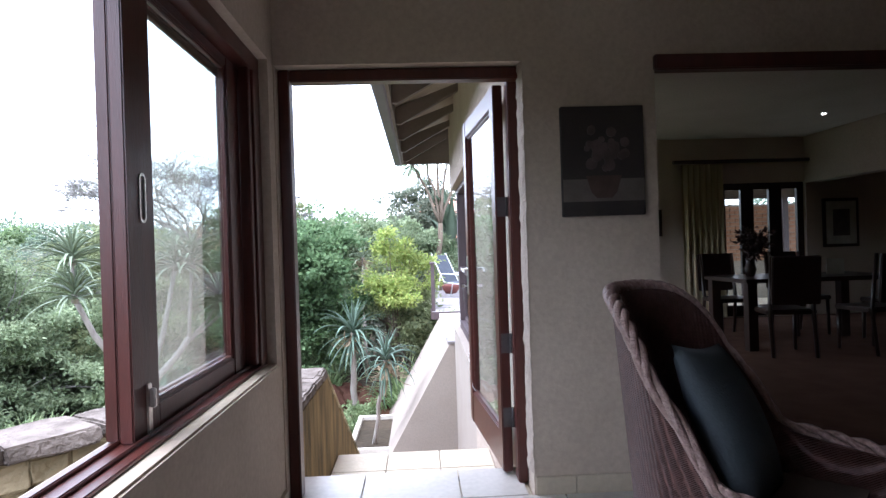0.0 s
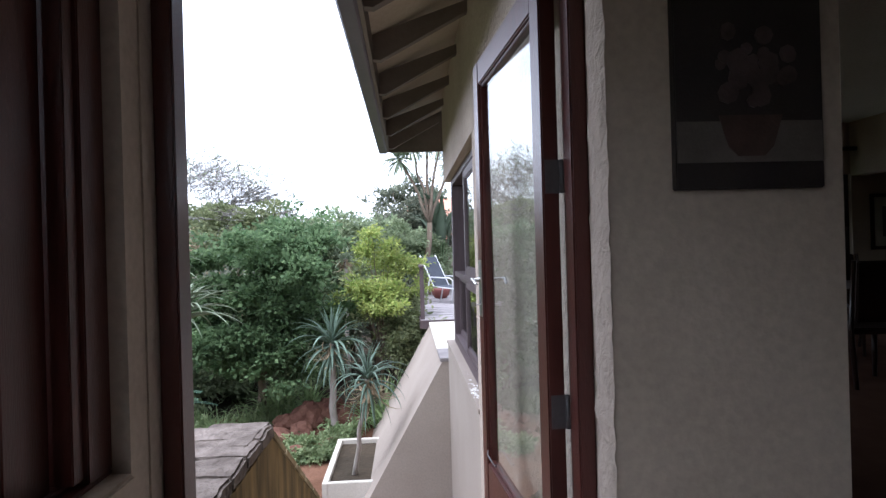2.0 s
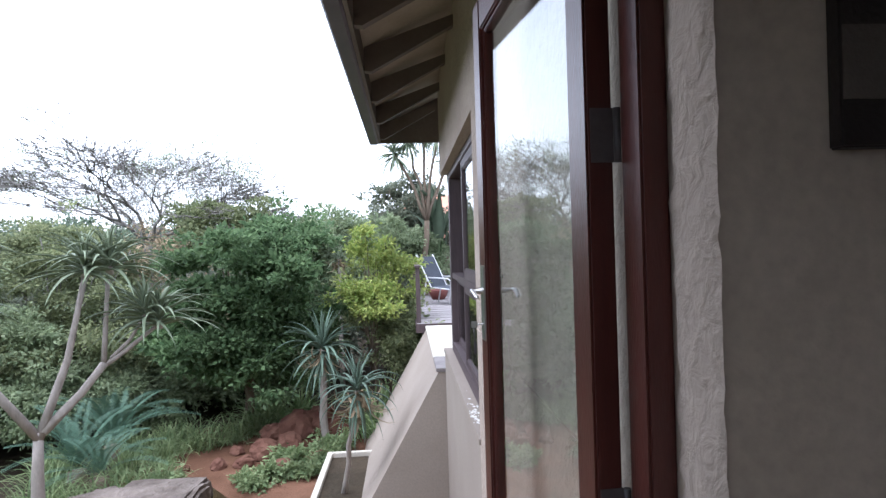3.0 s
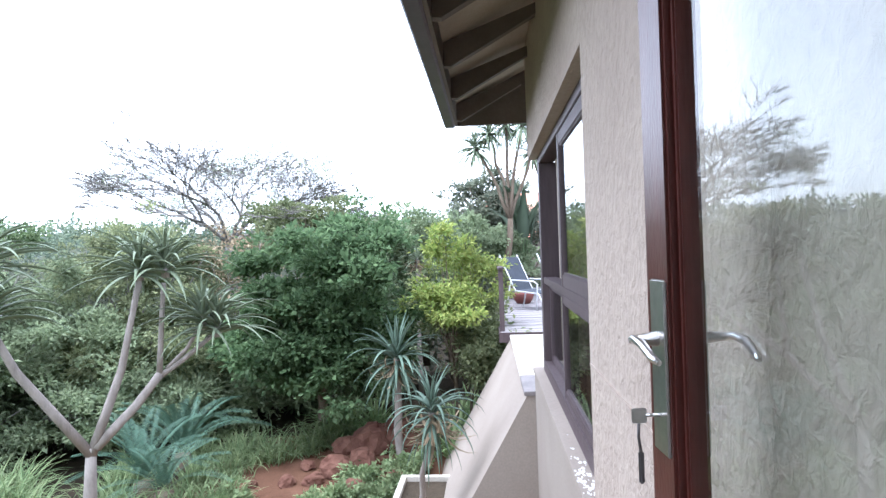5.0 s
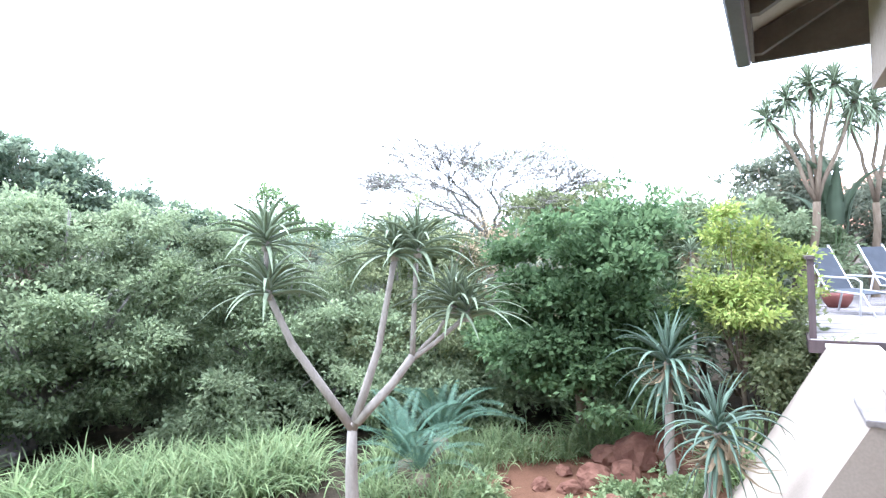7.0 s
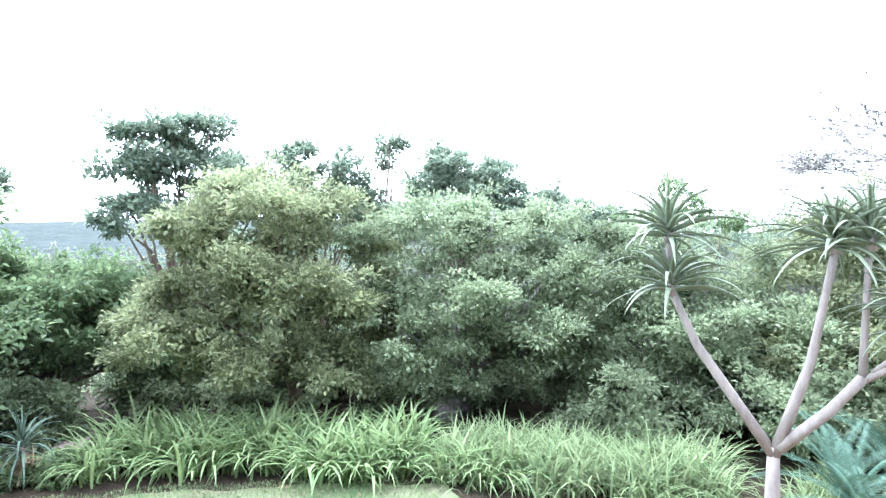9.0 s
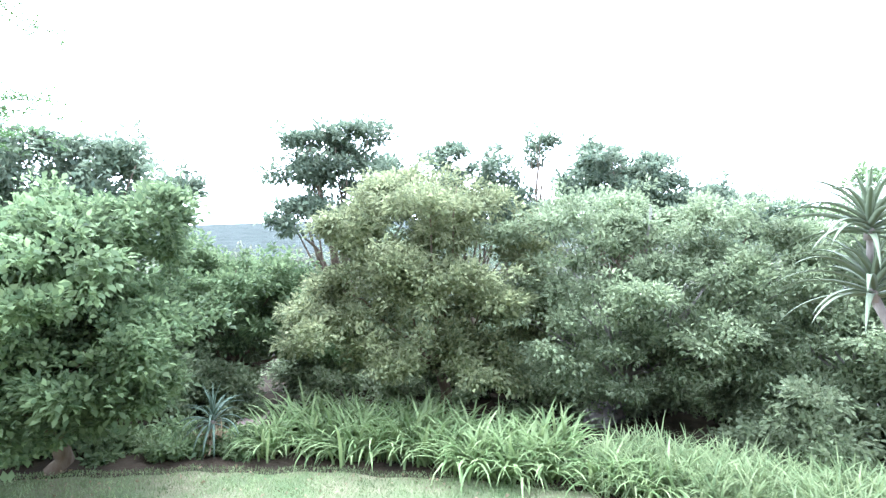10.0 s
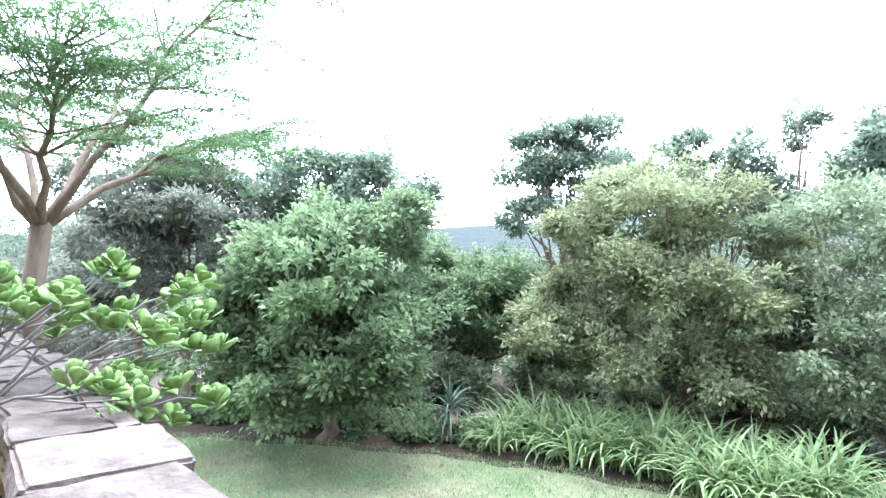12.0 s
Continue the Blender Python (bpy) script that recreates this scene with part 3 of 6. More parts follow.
LEAFW, LEAFH = 0.965, 1.985
leaf = thing("glass_door", "dark red timber door leaf with one tall pane, open", "door", at=(0.491, 2.955, 0.02), turn=94.8)
T = 0.052
for nm, dims in (("stile", (0.0, 0.09, -T, 0, 0, LEAFH)), ("stile", (LEAFW - 0.09, LEAFW, -T, 0, 0, LEAFH)), ("top_rail", (0.09, LEAFW - 0.09, -T + 0.002, -0.002, LEAFH - 0.105, LEAFH)),
                 ("bottom_rail", (0.09, LEAFW - 0.09, -T + 0.002, -0.002, 0, 0.20))):
    part(nm, box(bmesh.new(), *dims, 0.005), WOOD_DARK, leaf)
for dims in ((0.09, 0.102, 0.20, LEAFH - 0.105), (LEAFW - 0.102, LEAFW - 0.09, 0.20, LEAFH - 0.105), (0.102, LEAFW - 0.102, 0.20, 0.212), (0.102, LEAFW - 0.102, LEAFH - 0.117, LEAFH - 0.105)):
    part("glazing_bead", box(bmesh.new(), dims[0], dims[1], -T + 0.006, -0.014, dims[2], dims[3], 0.003), WOOD_DARK, leaf)
pane = part("pane", box(bmesh.new(), 0.085, LEAFW - 0.085, -0.030, -0.024, 0.195, LEAFH - 0.10), GLASS, leaf)
pane.visible_shadow = False
part("door_hook", tube(bmesh.new(), [(LEAFW - 0.12, 0.004, 0.262), (LEAFW - 0.16, 0.014, 0.258), (LEAFW - 0.26, 0.012, 0.25), (LEAFW - 0.30, 0.012, 0.257), (LEAFW - 0.31, 0.012, 0.268)], 0.0035, 6), IRON, leaf, "small iron cabin hook")
for i, (y0, y1) in enumerate(((0.0, 0.005), (-T - 0.005, -T))):
    plate = part("lock_plate", box(bmesh.new(), LEAFW - 0.081, LEAFW - 0.026, y0, y1, 0.845, 1.10, 0.0022), STEEL, leaf, "nickel lock plate")
    sgn = 1 if i == 0 else -1
    yb = 0.005 if i == 0 else -T - 0.005
    part("lever_handle", tube(bmesh.new(), [(LEAFW - 0.05, yb, 1.012), (LEAFW - 0.05, yb + sgn * 0.03, 1.012), (LEAFW - 0.056, yb + sgn * 0.038, 1.013), (LEAFW - 0.075, yb + sgn * 0.041, 1.017), (LEAFW - 0.105, yb + sgn * 0.041, 1.014), (LEAFW - 0.135, yb + sgn * 0.038, 1.0), (LEAFW - 0.15, yb + sgn * 0.034, 0.996)], [0.011, 0.007, 0.0065, 0.006, 0.0065, 0.006, 0.0035], 10), STEEL, plate, "curved nickel lever handle")
key = tube(bmesh.new(), [(LEAFW - 0.05, 0.004, 0.90), (LEAFW - 0.05, 0.026, 0.90)], 0.003, 6)
box(key, LEAFW - 0.052, LEAFW - 0.048, 0.024, 0.046, 0.889, 0.911, 0.0015)
part("key", key, STEEL, leaf, "key in the lock")
tag_ = tube(bmesh.new(), [(LEAFW - 0.05, 0.036, 0.889), (LEAFW - 0.05, 0.037, 0.87), (LEAFW - 0.05, 0.034, 0.845)], 0.0025, 6)
box(tag_, LEAFW - 0.053, LEAFW - 0.047, 0.030, 0.038, 0.80, 0.848, 0.002)
part("hanging_key", tag_, IRON, leaf, "second key hanging from the first")
for z in (0.28, 0.66, 1.36):
    part("hinge", box(tube(bmesh.new(), [(-0.005, -T - 0.006, z - 0.05), (-0.005, -T - 0.006, z + 0.05)], 0.007, 8), -0.002, 0.001, -T, -0.008, z - 0.05, z + 0.05), IRON, leaf, "worn steel butt hinge")

# picture beside the door
pic = thing("painting", "dark still life painting of flowers in a bowl on canvas", "painting", at=(0.972, 2.72, 1.565))
part("canvas", box(bmesh.new(), -0.197, 0.197, -0.028, 0.0, -0.258, 0.258, 0.003), CANVAS_DARK, pic)
part("painted_table", box(bmesh.new(), -0.194, 0.194, -0.0305, -0.028, -0.19, -0.085), CANVAS_MID, pic)
bowl = bmesh.new()
prism(bowl, [(-0.085, -0.07), (0.085, -0.07), (0.06, -0.15), (0.035, -0.175), (-0.035, -0.175), (-0.06, -0.15)], "y", -0.032, -0.0305)
part("painted_bowl", bowl, CANVAS_RED, pic)
rnd = random.Random(5)
fl = bmesh.new()
for i in range(26):
    a, r = rnd.uniform(0, math.tau), rnd.uniform(0, 0.11)
    cx, cz, q = r * math.cos(a), 0.05 + r * math.sin(a) * 1.1, rnd.uniform(0.014, 0.032)
    prism(fl, [(cx + q * rnd.uniform(0.8, 1.1) * math.cos(k), cz + q * math.sin(k)) for k in (j * math.tau / 8 for j in range(8))], "y", -0.0315 - 0.0002 * i, -0.0285)
part("painted_bouquet", fl, CANVAS_PINK, pic)

# baseboard tiles
bb = thing("baseboard", "buff tile skirting along the lounge wall", "baseboard", kind="structure", at=(0, 0, 0))
for x0, x1 in ((0.612, 0.80), (0.803, 1.243)):
    boxed("tile", (x0, x1, 2.703, 2.722, 0.0, 0.085), TILE_OUT, bb, bevel=0.003)
boxed("tile", (-0.56, -0.543, 1.9, 2.70, 0.0, 0.085), TILE_OUT, bb, bevel=0.003)

tagged(boxed("rug", (1.9, 8.6, -3.0, 6.2, -0.008, 0.006), RUST_FLOOR), "brown woven carpet on the tiles", "rug")

# ---- wicker armchair ----
chair = thing("wicker_armchair", "dark brown woven wicker armchair with a braided rim", "armchair", at=(1.07, 1.71, 0.0), turn=46)


def tub(t):
    """The rim and foot of the shell at t from one arm (0) round the back (0.5) to the other arm (1)."""
    a = math.pi * (1.22 * t - 0.11)
    x, y = -0.36 * math.cos(a), 0.36 * math.sin(a)
    if t < 0.2 or t > 0.8:
        y -= 0.28 * (1 - min(t, 1 - t) / 0.2)
        x *= 1 + 0.05 * (1 - min(t, 1 - t) / 0.2)
    h = 0.52 + 0.49 * max(0.0, 1 - (abs(t - 0.5) / 0.36) ** 4) if abs(t - 0.5) < 0.36 else 0.52 - 0.05 * (abs(t - 0.5) - 0.36) / 0.14
    return Vector((x, y, 0)), h


shell, N, rings = bmesh.new(), 48, []
for i in range(N + 1):
    c, h = tub(i / N)
    flare = 1 + 0.18 * (h - 0.6)
    rings.append([shell.verts.new((c.x * (0.86 + (flare - 0.86) * k / 8), c.y * (0.86 + (flare - 0.86) * k / 8), 0.06 + (h - 0.06) * k / 8)) for k in range(9)])
for a, b in zip(rings, rings[1:]):
    for k in range(8):
        shell.faces.new((a[k], b[k], b[k + 1], a[k + 1])).smooth = True
sh = part("woven_shell", shell, WICKER, chair)
sol = sh.modifiers.new("thick", "SOLIDIFY")
sol.thickness = 0.035
for side in range(3):
    rim = bmesh.new()
    pts = []
    for i in range(121):
        c, h = tub(i / 120)
        flare = 1 + 0.18 * (h - 0.6)
        ph = i * 0.62 + side * math.tau / 3
        pts.append(Vector((c.x * flare * (1 + 0.035 * math.cos(ph)), c.y * flare * (1 + 0.035 * math.cos(ph)), h + 0.010 + 0.014 * math.sin(ph))))
    tube(rim, pts, 0.013, 6)
    part("braid", rim, BRAID, chair, "braided cane rim")
part("seat", box(bmesh.new(), -0.31, 0.31, -0.32, 0.26, 0.22, 0.40, 0.05), CLOTH_DARK, chair)
for sx in (-0.27, 0.27):
    for sy in (-0.27, 0.24):
        part("leg", tube(bmesh.new(), [(sx, sy, 0), (sx, sy, 0.2)], [0.022, 0.028], 8), DINING_WOOD, chair)


def pillow_mesh(w, h, d):
    bm = bmesh.new()
    n = 14
    for sgn in (1, -1):
        g = [[bm.verts.new(((i / n - 0.5) * w * (1 - 0.07 * math.sin(math.pi * j / n)), sgn * d * 0.5 * (math.sin(math.pi * i / n) * math.sin(math.pi * j / n)) ** 0.45, (j / n - 0.5) * h * (1 - 0.07 * math.sin(math.pi * i / n)))) for j in range(n + 1)] for i in range(n + 1)]
        for i in range(n):
            for j in range(n):
                bm.faces.new((g[i][j], g[i + 1][j], g[i + 1][j + 1], g[i][j + 1])).smooth = True
    bmesh.ops.remove_doubles(bm, verts=bm.verts, dist=0.0005)
    return bm


cu = part("cushion", pillow_mesh(0.50, 0.50, 0.17), CUSHION_M)
cu.matrix_basis = pose(1.03, 1.73, 0.62, -24, 8, 48)
tagged(cu, "slate grey square cushion leaning in the wicker armchair", "cushion")

# ---- the dining room ----
DZ = 2.70
tagged(boxed("floor_dining", (0.72, 9.0, 2.72, 8.6, -0.3, -0.006), RUST_FLOOR), "brown carpeted dining room floor", "floor", kind="structure")
tagged(boxed("ceiling_dining", (0.72, 9.0, 2.95, 8.72, DZ, DZ + 0.1), CEIL), "white painted dining room ceiling", "ceiling", kind="structure")
wf = bmesh.new()
box(wf, 0.85, 4.66, 8.6, 8.8, -2.4, 2.95)
box(wf, 4.66, 5.98, 8.6, 8.8, 2.02, 2.95)
box(wf, 5.98, 9.0, 8.6, 8.8, -2.4, 2.95)
box(wf, 4.66, 5.98, 8.6, 8.8, -2.4, 0.0)
tagged(part("wall_dining", wf, PLASTER_IN), "cream dining room wall with glazed doors", "wall", kind="structure")
tagged(boxed("bulkhead", (5.97, 6.2, 2.95, 8.6, 2.0, DZ), PLASTER_IN), "cream plaster bulkhead over an alcove", "bulkhead", kind="structure")
fd = thing("door_2", "dark timber glazed folding doors to the patio", "door", kind="structure")
for i in range(3):
    x0 = 4.66 + 0.44 * i
    for dims in ((x0, x0 + 0.10, 8.66, 8.71, 0, 2.02), (x0 + 0.34, x0 + 0.44, 8.66, 8.71, 0, 2.02), (x0 + 0.07, x0 + 0.37, 8.662, 8.708, 1.92, 2.02), (x0 + 0.07, x0 + 0.37, 8.662, 8.708, 0, 0.16)):
        part("door_rail", box(bmesh.new(), *dims), DINING_WOOD, fd)
    g = part("pane", box(bmesh.new(), x0 + 0.07, x0 + 0.37, 8.682, 8.688, 0.16, 1.92), GLASS, fd)
    g.visible_shadow = False
cur = bmesh.new()
cols = []
for i in range(61):
    u = i / 60
    x = 4.03 + 0.62 * u
    cols.append([cur.verts.new((x, 8.5 + 0.035 * math.sin(u * 44) + 0.01 * math.sin(u * 17 + z), z)) for z in (0.02, 0.8, 1.6, 2.3)])
for a, b in zip(cols, cols[1:]):
    for k in range(3):
        cur.faces.new((a[k], b[k], b[k + 1], a[k + 1])).smooth = True
curtain = part("curtain", cur, CURTAIN_M)
curtain.modifiers.new("thick", "SOLIDIFY").thickness = 0.004
tagged(curtain, "cream striped curtain drawn beside the patio doors", "curtain")
rod = part("curtain_rod", tube(bmesh.new(), [(3.9, 8.5, 2.34), (6.1, 8.5, 2.34)], 0.03, 10), DINING_WOOD)
tagged(rod, "dark timber curtain rod over the patio doors", "curtain rod")
fp = thing("framed_print", "small framed print with a pale mount on the alcove wall", "picture", at=(6.5, 8.6, 1.38))
part("frame", box(bmesh.new(), -0.28, 0.28, -0.03, 0, -0.37, 0.37, 0.005), DINING_WOOD, fp)
part("mount", box(bmesh.new(), -0.235, 0.235, -0.034, -0.03, -0.325, 0.325), PAPER, fp)
part("print", box(bmesh.new(), -0.13, 0.13, -0.037, -0.034, -0.2, 0.2), CANVAS_MID, fp)
wp = thing("framed_print", "small dark framed print on the dining room wall", "picture", at=(3.62, 8.6, 1.45))
part("frame", box(bmesh.new(), -0.12, 0.12, -0.03, 0, -0.2, 0.2, 0.004), DINING_WOOD, wp)
part("print", box(bmesh.new(), -0.09, 0.09, -0.034, -0.03, -0.17, 0.17), CANVAS_DARK, wp)
dl = thing("downlight", "small recessed ceiling downlight, switched on", "ceiling light", at=(5.15, 7.0, DZ))
part("trim_ring", tube(bmesh.new(), [(0, 0, -0.008), (0, 0, 0.0)], 0.042, 16), STEEL, dl)
LAMP, _n, _l, _b = material("lit_lamp_glass")
_b.inputs["Emission Color"].default_value, _b.inputs["Emission Strength"].default_value = (1, 0.95, 0.85, 1), 6.0
part("lamp", tube(bmesh.new(), [(0, 0, -0.011), (0, 0, -0.008)], 0.022, 14), LAMP, dl)

tb = thing("dining_table", "very dark timber dining table set with a few things", "table", at=(4.3, 6.3, 0))
part("tabletop", box(bmesh.new(), -0.85, 0.85, -0.45, 0.45, 0.71, 0.755, 0.006), DINING_WOOD, tb)
for sx in (-0.77, 0.77):
    for sy in (-0.37, 0.37):
        part("leg", box(bmesh.new(), sx - 0.05, sx + 0.05, sy - 0.05, sy + 0.05, 0, 0.71, 0.004), DINING_WOOD, tb)


def dining_chair(at, turn):
    root = thing("dining_chair", "very dark timber dining chair with a tall solid back", "chair", "chairs round the table", at=at, turn=turn)
    part("seat", box(bmesh.new(), -0.23, 0.23, -0.22, 0.22, 0.42, 0.47, 0.01), DINING_WOOD, root)
    part("backrest", box(bmesh.new(), -0.22, 0.22, 0.20, 0.235, 0.55, 1.02, 0.01, pose(0, 0.04, 0, -5)), DINING_WOOD, root)
    for sx in (-0.2, 0.2):
        part("leg", tube(bmesh.new(), [(sx, -0.2, 0), (sx, -0.19, 0.42)], [0.018, 0.022], 6), DINING_WOOD, root)
        part("leg", tube(bmesh.new(), [(sx, 0.27, 0), (sx, 0.21, 0.45), (sx, 0.28, 1.0)], [0.018, 0.022, 0.018], 6), DINING_WOOD, root)
    return root


dc = dining_chair((3.75, 5.75, 0), 170)
for x, y, a in ((4.65, 5.70, 185), (3.85, 6.95, 0), (4.75, 6.95, 5), (5.35, 6.25, -85)):
    copy_thing(dc, pose(x, y, 0, 0, 0, a))
vs = thing("flower_vase", "small dark vase of dull red flowers on the table", "vase", at=(3.75, 6.3, 0.755))
part("vase", tube(bmesh.new(), [(0, 0, 0), (0, 0, 0.08), (0, 0, 0.16), (0, 0, 0.2)], [0.04, 0.07, 0.04, 0.05], 12), DINING_WOOD, vs)
part("bouquet", crown_mesh("bouquet", [(0, 0, 0.32, 0.14, 0.14, 0.12)], CANVAS_RED, 0.06, 12, 1, 4, 0.08), CANVAS_RED, vs)
cd = part("card", box(bmesh.new(), 4.55, 4.75, 6.2, 6.206, 0.756, 0.93), PAPER)
tagged(cd, "white folded card standing on the table", "card")
pr = thing("patio_roof", "dark timber patio roof outside the dining room", "roof", kind="structure")
boxed("roof_deck", (4.0, 9.5, 8.82, 11.9, 2.35, 2.42), RAFTER, pr)
for i in range(6):
    boxed("patio_rafter", (4.2 + i, 4.28 + i, 8.82, 11.9, 2.2, 2.35), RAFTER, pr)
boxed("patio_beam", (4.0, 9.5, 11.7, 11.82, 2.0, 2.2), RAFTER, pr)
for x in (5.2, 7.6):
    boxed("patio_post", (x, x + 0.12, 11.7, 11.82, -2.4, 2.0), WOOD_DULL, pr)
boxed("patio_floor", (4.0, 9.5, 8.82, 12.0, -2.4, -0.08), TILE_OUT, pr)
# brick garden wall seen through the patio doors
bw = thing("brick_wall", "brown face brick garden wall beyond the patio", "wall", kind="structure", at=(0, 0, 0))
boxed("mortar", (5.5, 10.0, 12.02, 12.2, -2.4, 1.9), GROUT, bw)
brick_me = bpy.data.meshes.new("brick")
_bm = box(bmesh.new(), -0.11, 0.11, -0.02, 0.02, -0.035, 0.035, 0.004)
_bm.to_mesh(brick_me)
_bm.free()
brick_me.materials.append(BRICK)
for j in range(14):
    for i in range(16):
        ob = new("brick", brick_me)
        ob.parent = bw
        ob.matrix_basis = pose(5.7 + i * 0.235 + (j % 2) * 0.117, 12.015, 0.75 + j * 0.082)

# ---- outside of the house ----
HX = 0.58
hwo = thing("wall_outside", "rough sand-coloured plaster house wall", "wall", kind="structure")
boxed("pier", (HX, HX + 0.27, 2.952, 5.48, -2.4, 3.14), PLASTER_OUT, hwo)
boxed("plaster_line", (HX - 0.005, HX, 2.98, 5.47, 0.672, 0.682), PLASTER_OUT, hwo)
boxed("apron", (HX, HX + 0.27, 5.48, 8.72, -2.4, -0.02), PLASTER_SMOOTH, hwo)
boxed("lintel", (HX, HX + 0.27, 5.48, 8.72, 2.03, 3.14), PLASTER_OUT, hwo)
tagged(boxed("wall_outside_north", (-0.81, HX, 2.952, 2.975, 2.09, 2.95), PLASTER_OUT), "rough plaster over the garden door", "wall", kind="structure")
rnd = random.Random(14)
scuff = bmesh.new()
for i in range(70):
    y, x = 5.75 + abs(rnd.gauss(0, 0.28)), HX + rnd.uniform(-0.008, 0.07)
    q = rnd.uniform(0.006, 0.022)
    prism(scuff, [(x + q * 0.6 * math.cos(k) * rnd.uniform(0.5, 1), y + q * math.sin(k) * rnd.uniform(0.6, 1.3)) for k in (j * math.tau / 6 for j in range(6))], "z", 0.006, 0.0075 + 0.0002 * (i % 5))
tagged(part("paint_flakes", scuff, CEIL), "white flaking paint patch on the window ledge", "paint flakes", kind="stuff")
tagged(boxed("window_ledge", (HX - 0.012, HX + 0.14, 5.44, 8.74, -0.03, 0.006), PLASTER_SMOOTH, bevel=0.004), "cream plaster ledge under the wide window", "ledge", kind="structure")
wx = 0.72
w2 = thing("window_2", "wide dark timber sliding window with a mid rail", "window", kind="structure")
for nm, dims in (("frame_sill", (wx - 0.06, wx + 0.08, 5.48, 8.60, 0.006, 0.12)), ("frame_head", (wx - 0.06, wx + 0.08, 5.48, 8.60, 1.96, 2.03)),
                 ("frame_jamb", (wx - 0.06, wx + 0.08, 5.48, 5.54, 0.12, 1.96)), ("corner_post", (wx - 0.06, wx + 0.10, 8.44, 8.60, 0.12, 1.96)), ("mid_rail", (wx - 0.05, wx + 0.07, 5.54, 8.44, 0.84, 0.90))):
    part(nm, box(bmesh.new(), *dims, 0.004), WOOD_DULL, w2)
sash(w2, wx - 0.03, 5.54, 7.12, 0.90, 1.96, 0.085, name="sash", wood=WOOD_DULL)
sash(w2, wx - 0.03, 5.54, 7.12, 0.12, 0.84, 0.06, name="lower_sash", wood=WOOD_DULL)
sash(w2, wx + 0.025, 7.06, 8.44, 0.12, 0.84, 0.05, name="lower_sash", wood=WOOD_DULL)

# eaves: gutter, fascia, rafters, boards
GX, GY1 = -0.27, 9.45
ev = thing("eaves", "overhanging eaves with brown rafters and a grey gutter", "eaves", kind="structure")
part("soffit_boards", prism(bmesh.new(), [(GX + 0.06, 2.715), (1.3, 3.45), (1.3, 3.49), (GX + 0.06, 2.765)], "y", 2.98, GY1 - 0.05), BOARD, ev)
part("gutter", prism(bmesh.new(), [(GX, 2.55), (GX + 0.015, 2.535), (GX + 0.10, 2.535), (GX + 0.115, 2.55), (GX + 0.115, 2.70), (GX + 0.105, 2.70), (GX + 0.105, 2.56), (GX + 0.012, 2.56), (GX + 0.012, 2.71), (GX, 2.71)], "y", 2.97, GY1), GUTTER, ev, "grey-brown metal gutter")
part("fascia", box(bmesh.new(), GX + 0.118, GX + 0.145, 2.98, GY1 - 0.01, 2.55, 2.74), RAFTER, ev)
part("end_fascia", prism(bmesh.new(), [(GX + 0.118, 2.55), (1.5, 2.55), (1.5, 3.57), (GX + 0.118, 2.79)], "y", GY1 - 0.04, GY1), RAFTER, ev)
for i in range(7):
    y = 9.28 - 0.93 * i
    raf = bmesh.new()
    pts = [(GX + 0.146, 2.755), (GX + 0.146, 2.575), (GX + 0.20, 2.57), (0.579, 2.80 + 0.13), (0.579, 3.015)]
    prism(raf, pts, "y", y - 0.035, y + 0.035)
    part("rafter", raf, RAFTER, ev)
clips = bmesh.new()
for i in range(14):
    box(clips, GX - 0.006, GX, 3.3 + i * 0.47, 3.33 + i * 0.47, 2.68, 2.715)
part("gutter_clips", clips, GUTTER, ev)
tagged(part("roof", prism(bmesh.new(), [(GX - 0.02, 2.785), (3.6, 4.92), (9.6, 2.7), (9.6, 2.82), (3.6, 5.07), (GX - 0.02, 2.85)], "y", -5.0, GY1 + 0.02), SLATE), "dark tiled pitched roof", "roof", kind="structure")

# landing and stair down to the garden
st = thing("staircase", "buff tiled garden stair between plastered walls", "stairs", kind="structure")
boxed("top_step", (-0.57, HX, 2.957, 3.06, -2.4, -0.03), PLASTER_SMOOTH, st)
for x0, x1 in ((-0.57, -0.222), (-0.218, 0.258), (0.262, HX)):
    boxed("threshold_tile", (x0 + 0.002, x1 - 0.002, 2.723, 3.07, -0.014, 0.0), TILE, st, bevel=0.002)
LAND = -0.366
boxed("step", (-0.57, HX, 3.06, 3.34, -2.4, -0.205), PLASTER_SMOOTH, st)
boxed("landing", (-0.57, HX, 3.34, 4.42, -2.4, LAND - 0.02), PLASTER_SMOOTH, st)
for k in range(3):
    x0 = -0.57 + k * 0.3833
    boxed("step_tile", (x0 + 0.003, x0 + 0.380, 3.062, 3.35, -0.205, -0.187), TILE_OUT, st, bevel=0.003)
    for q in range(3):
        boxed("landing_tile", (x0 + 0.003, x0 + 0.380, 3.353 + q * 0.362, 3.709 + q * 0.362, LAND - 0.02, LAND), TILE_OUT, st, bevel=0.003)
for i in range(11):
    y0, z = 4.42 + 0.27 * i, LAND - 0.176 * (i + 1)
    boxed("step", (-0.57, HX, y0 - 0.01, y0 + 0.27, -2.4, z - 0.02), PLASTER_SMOOTH, st)
    for k in range(3):
        x0 = -0.57 + k * 0.3833
        boxed("step_tile", (x0 + 0.003, x0 + 0.380, y0, y0 + 0.285, z - 0.018, z), TILE_OUT, st)
sw = thing("stair_wall", "ochre-stained plaster stair wall capped with sandstone", "wall", kind="structure")
part("wall_body", prism(bmesh.new(), [(2.98, -2.4), (2.98, 0.30), (4.05, 0.30), (6.95, -1.62), (6.95, -2.4)], "x", -0.95, -0.575), STAIN, sw)

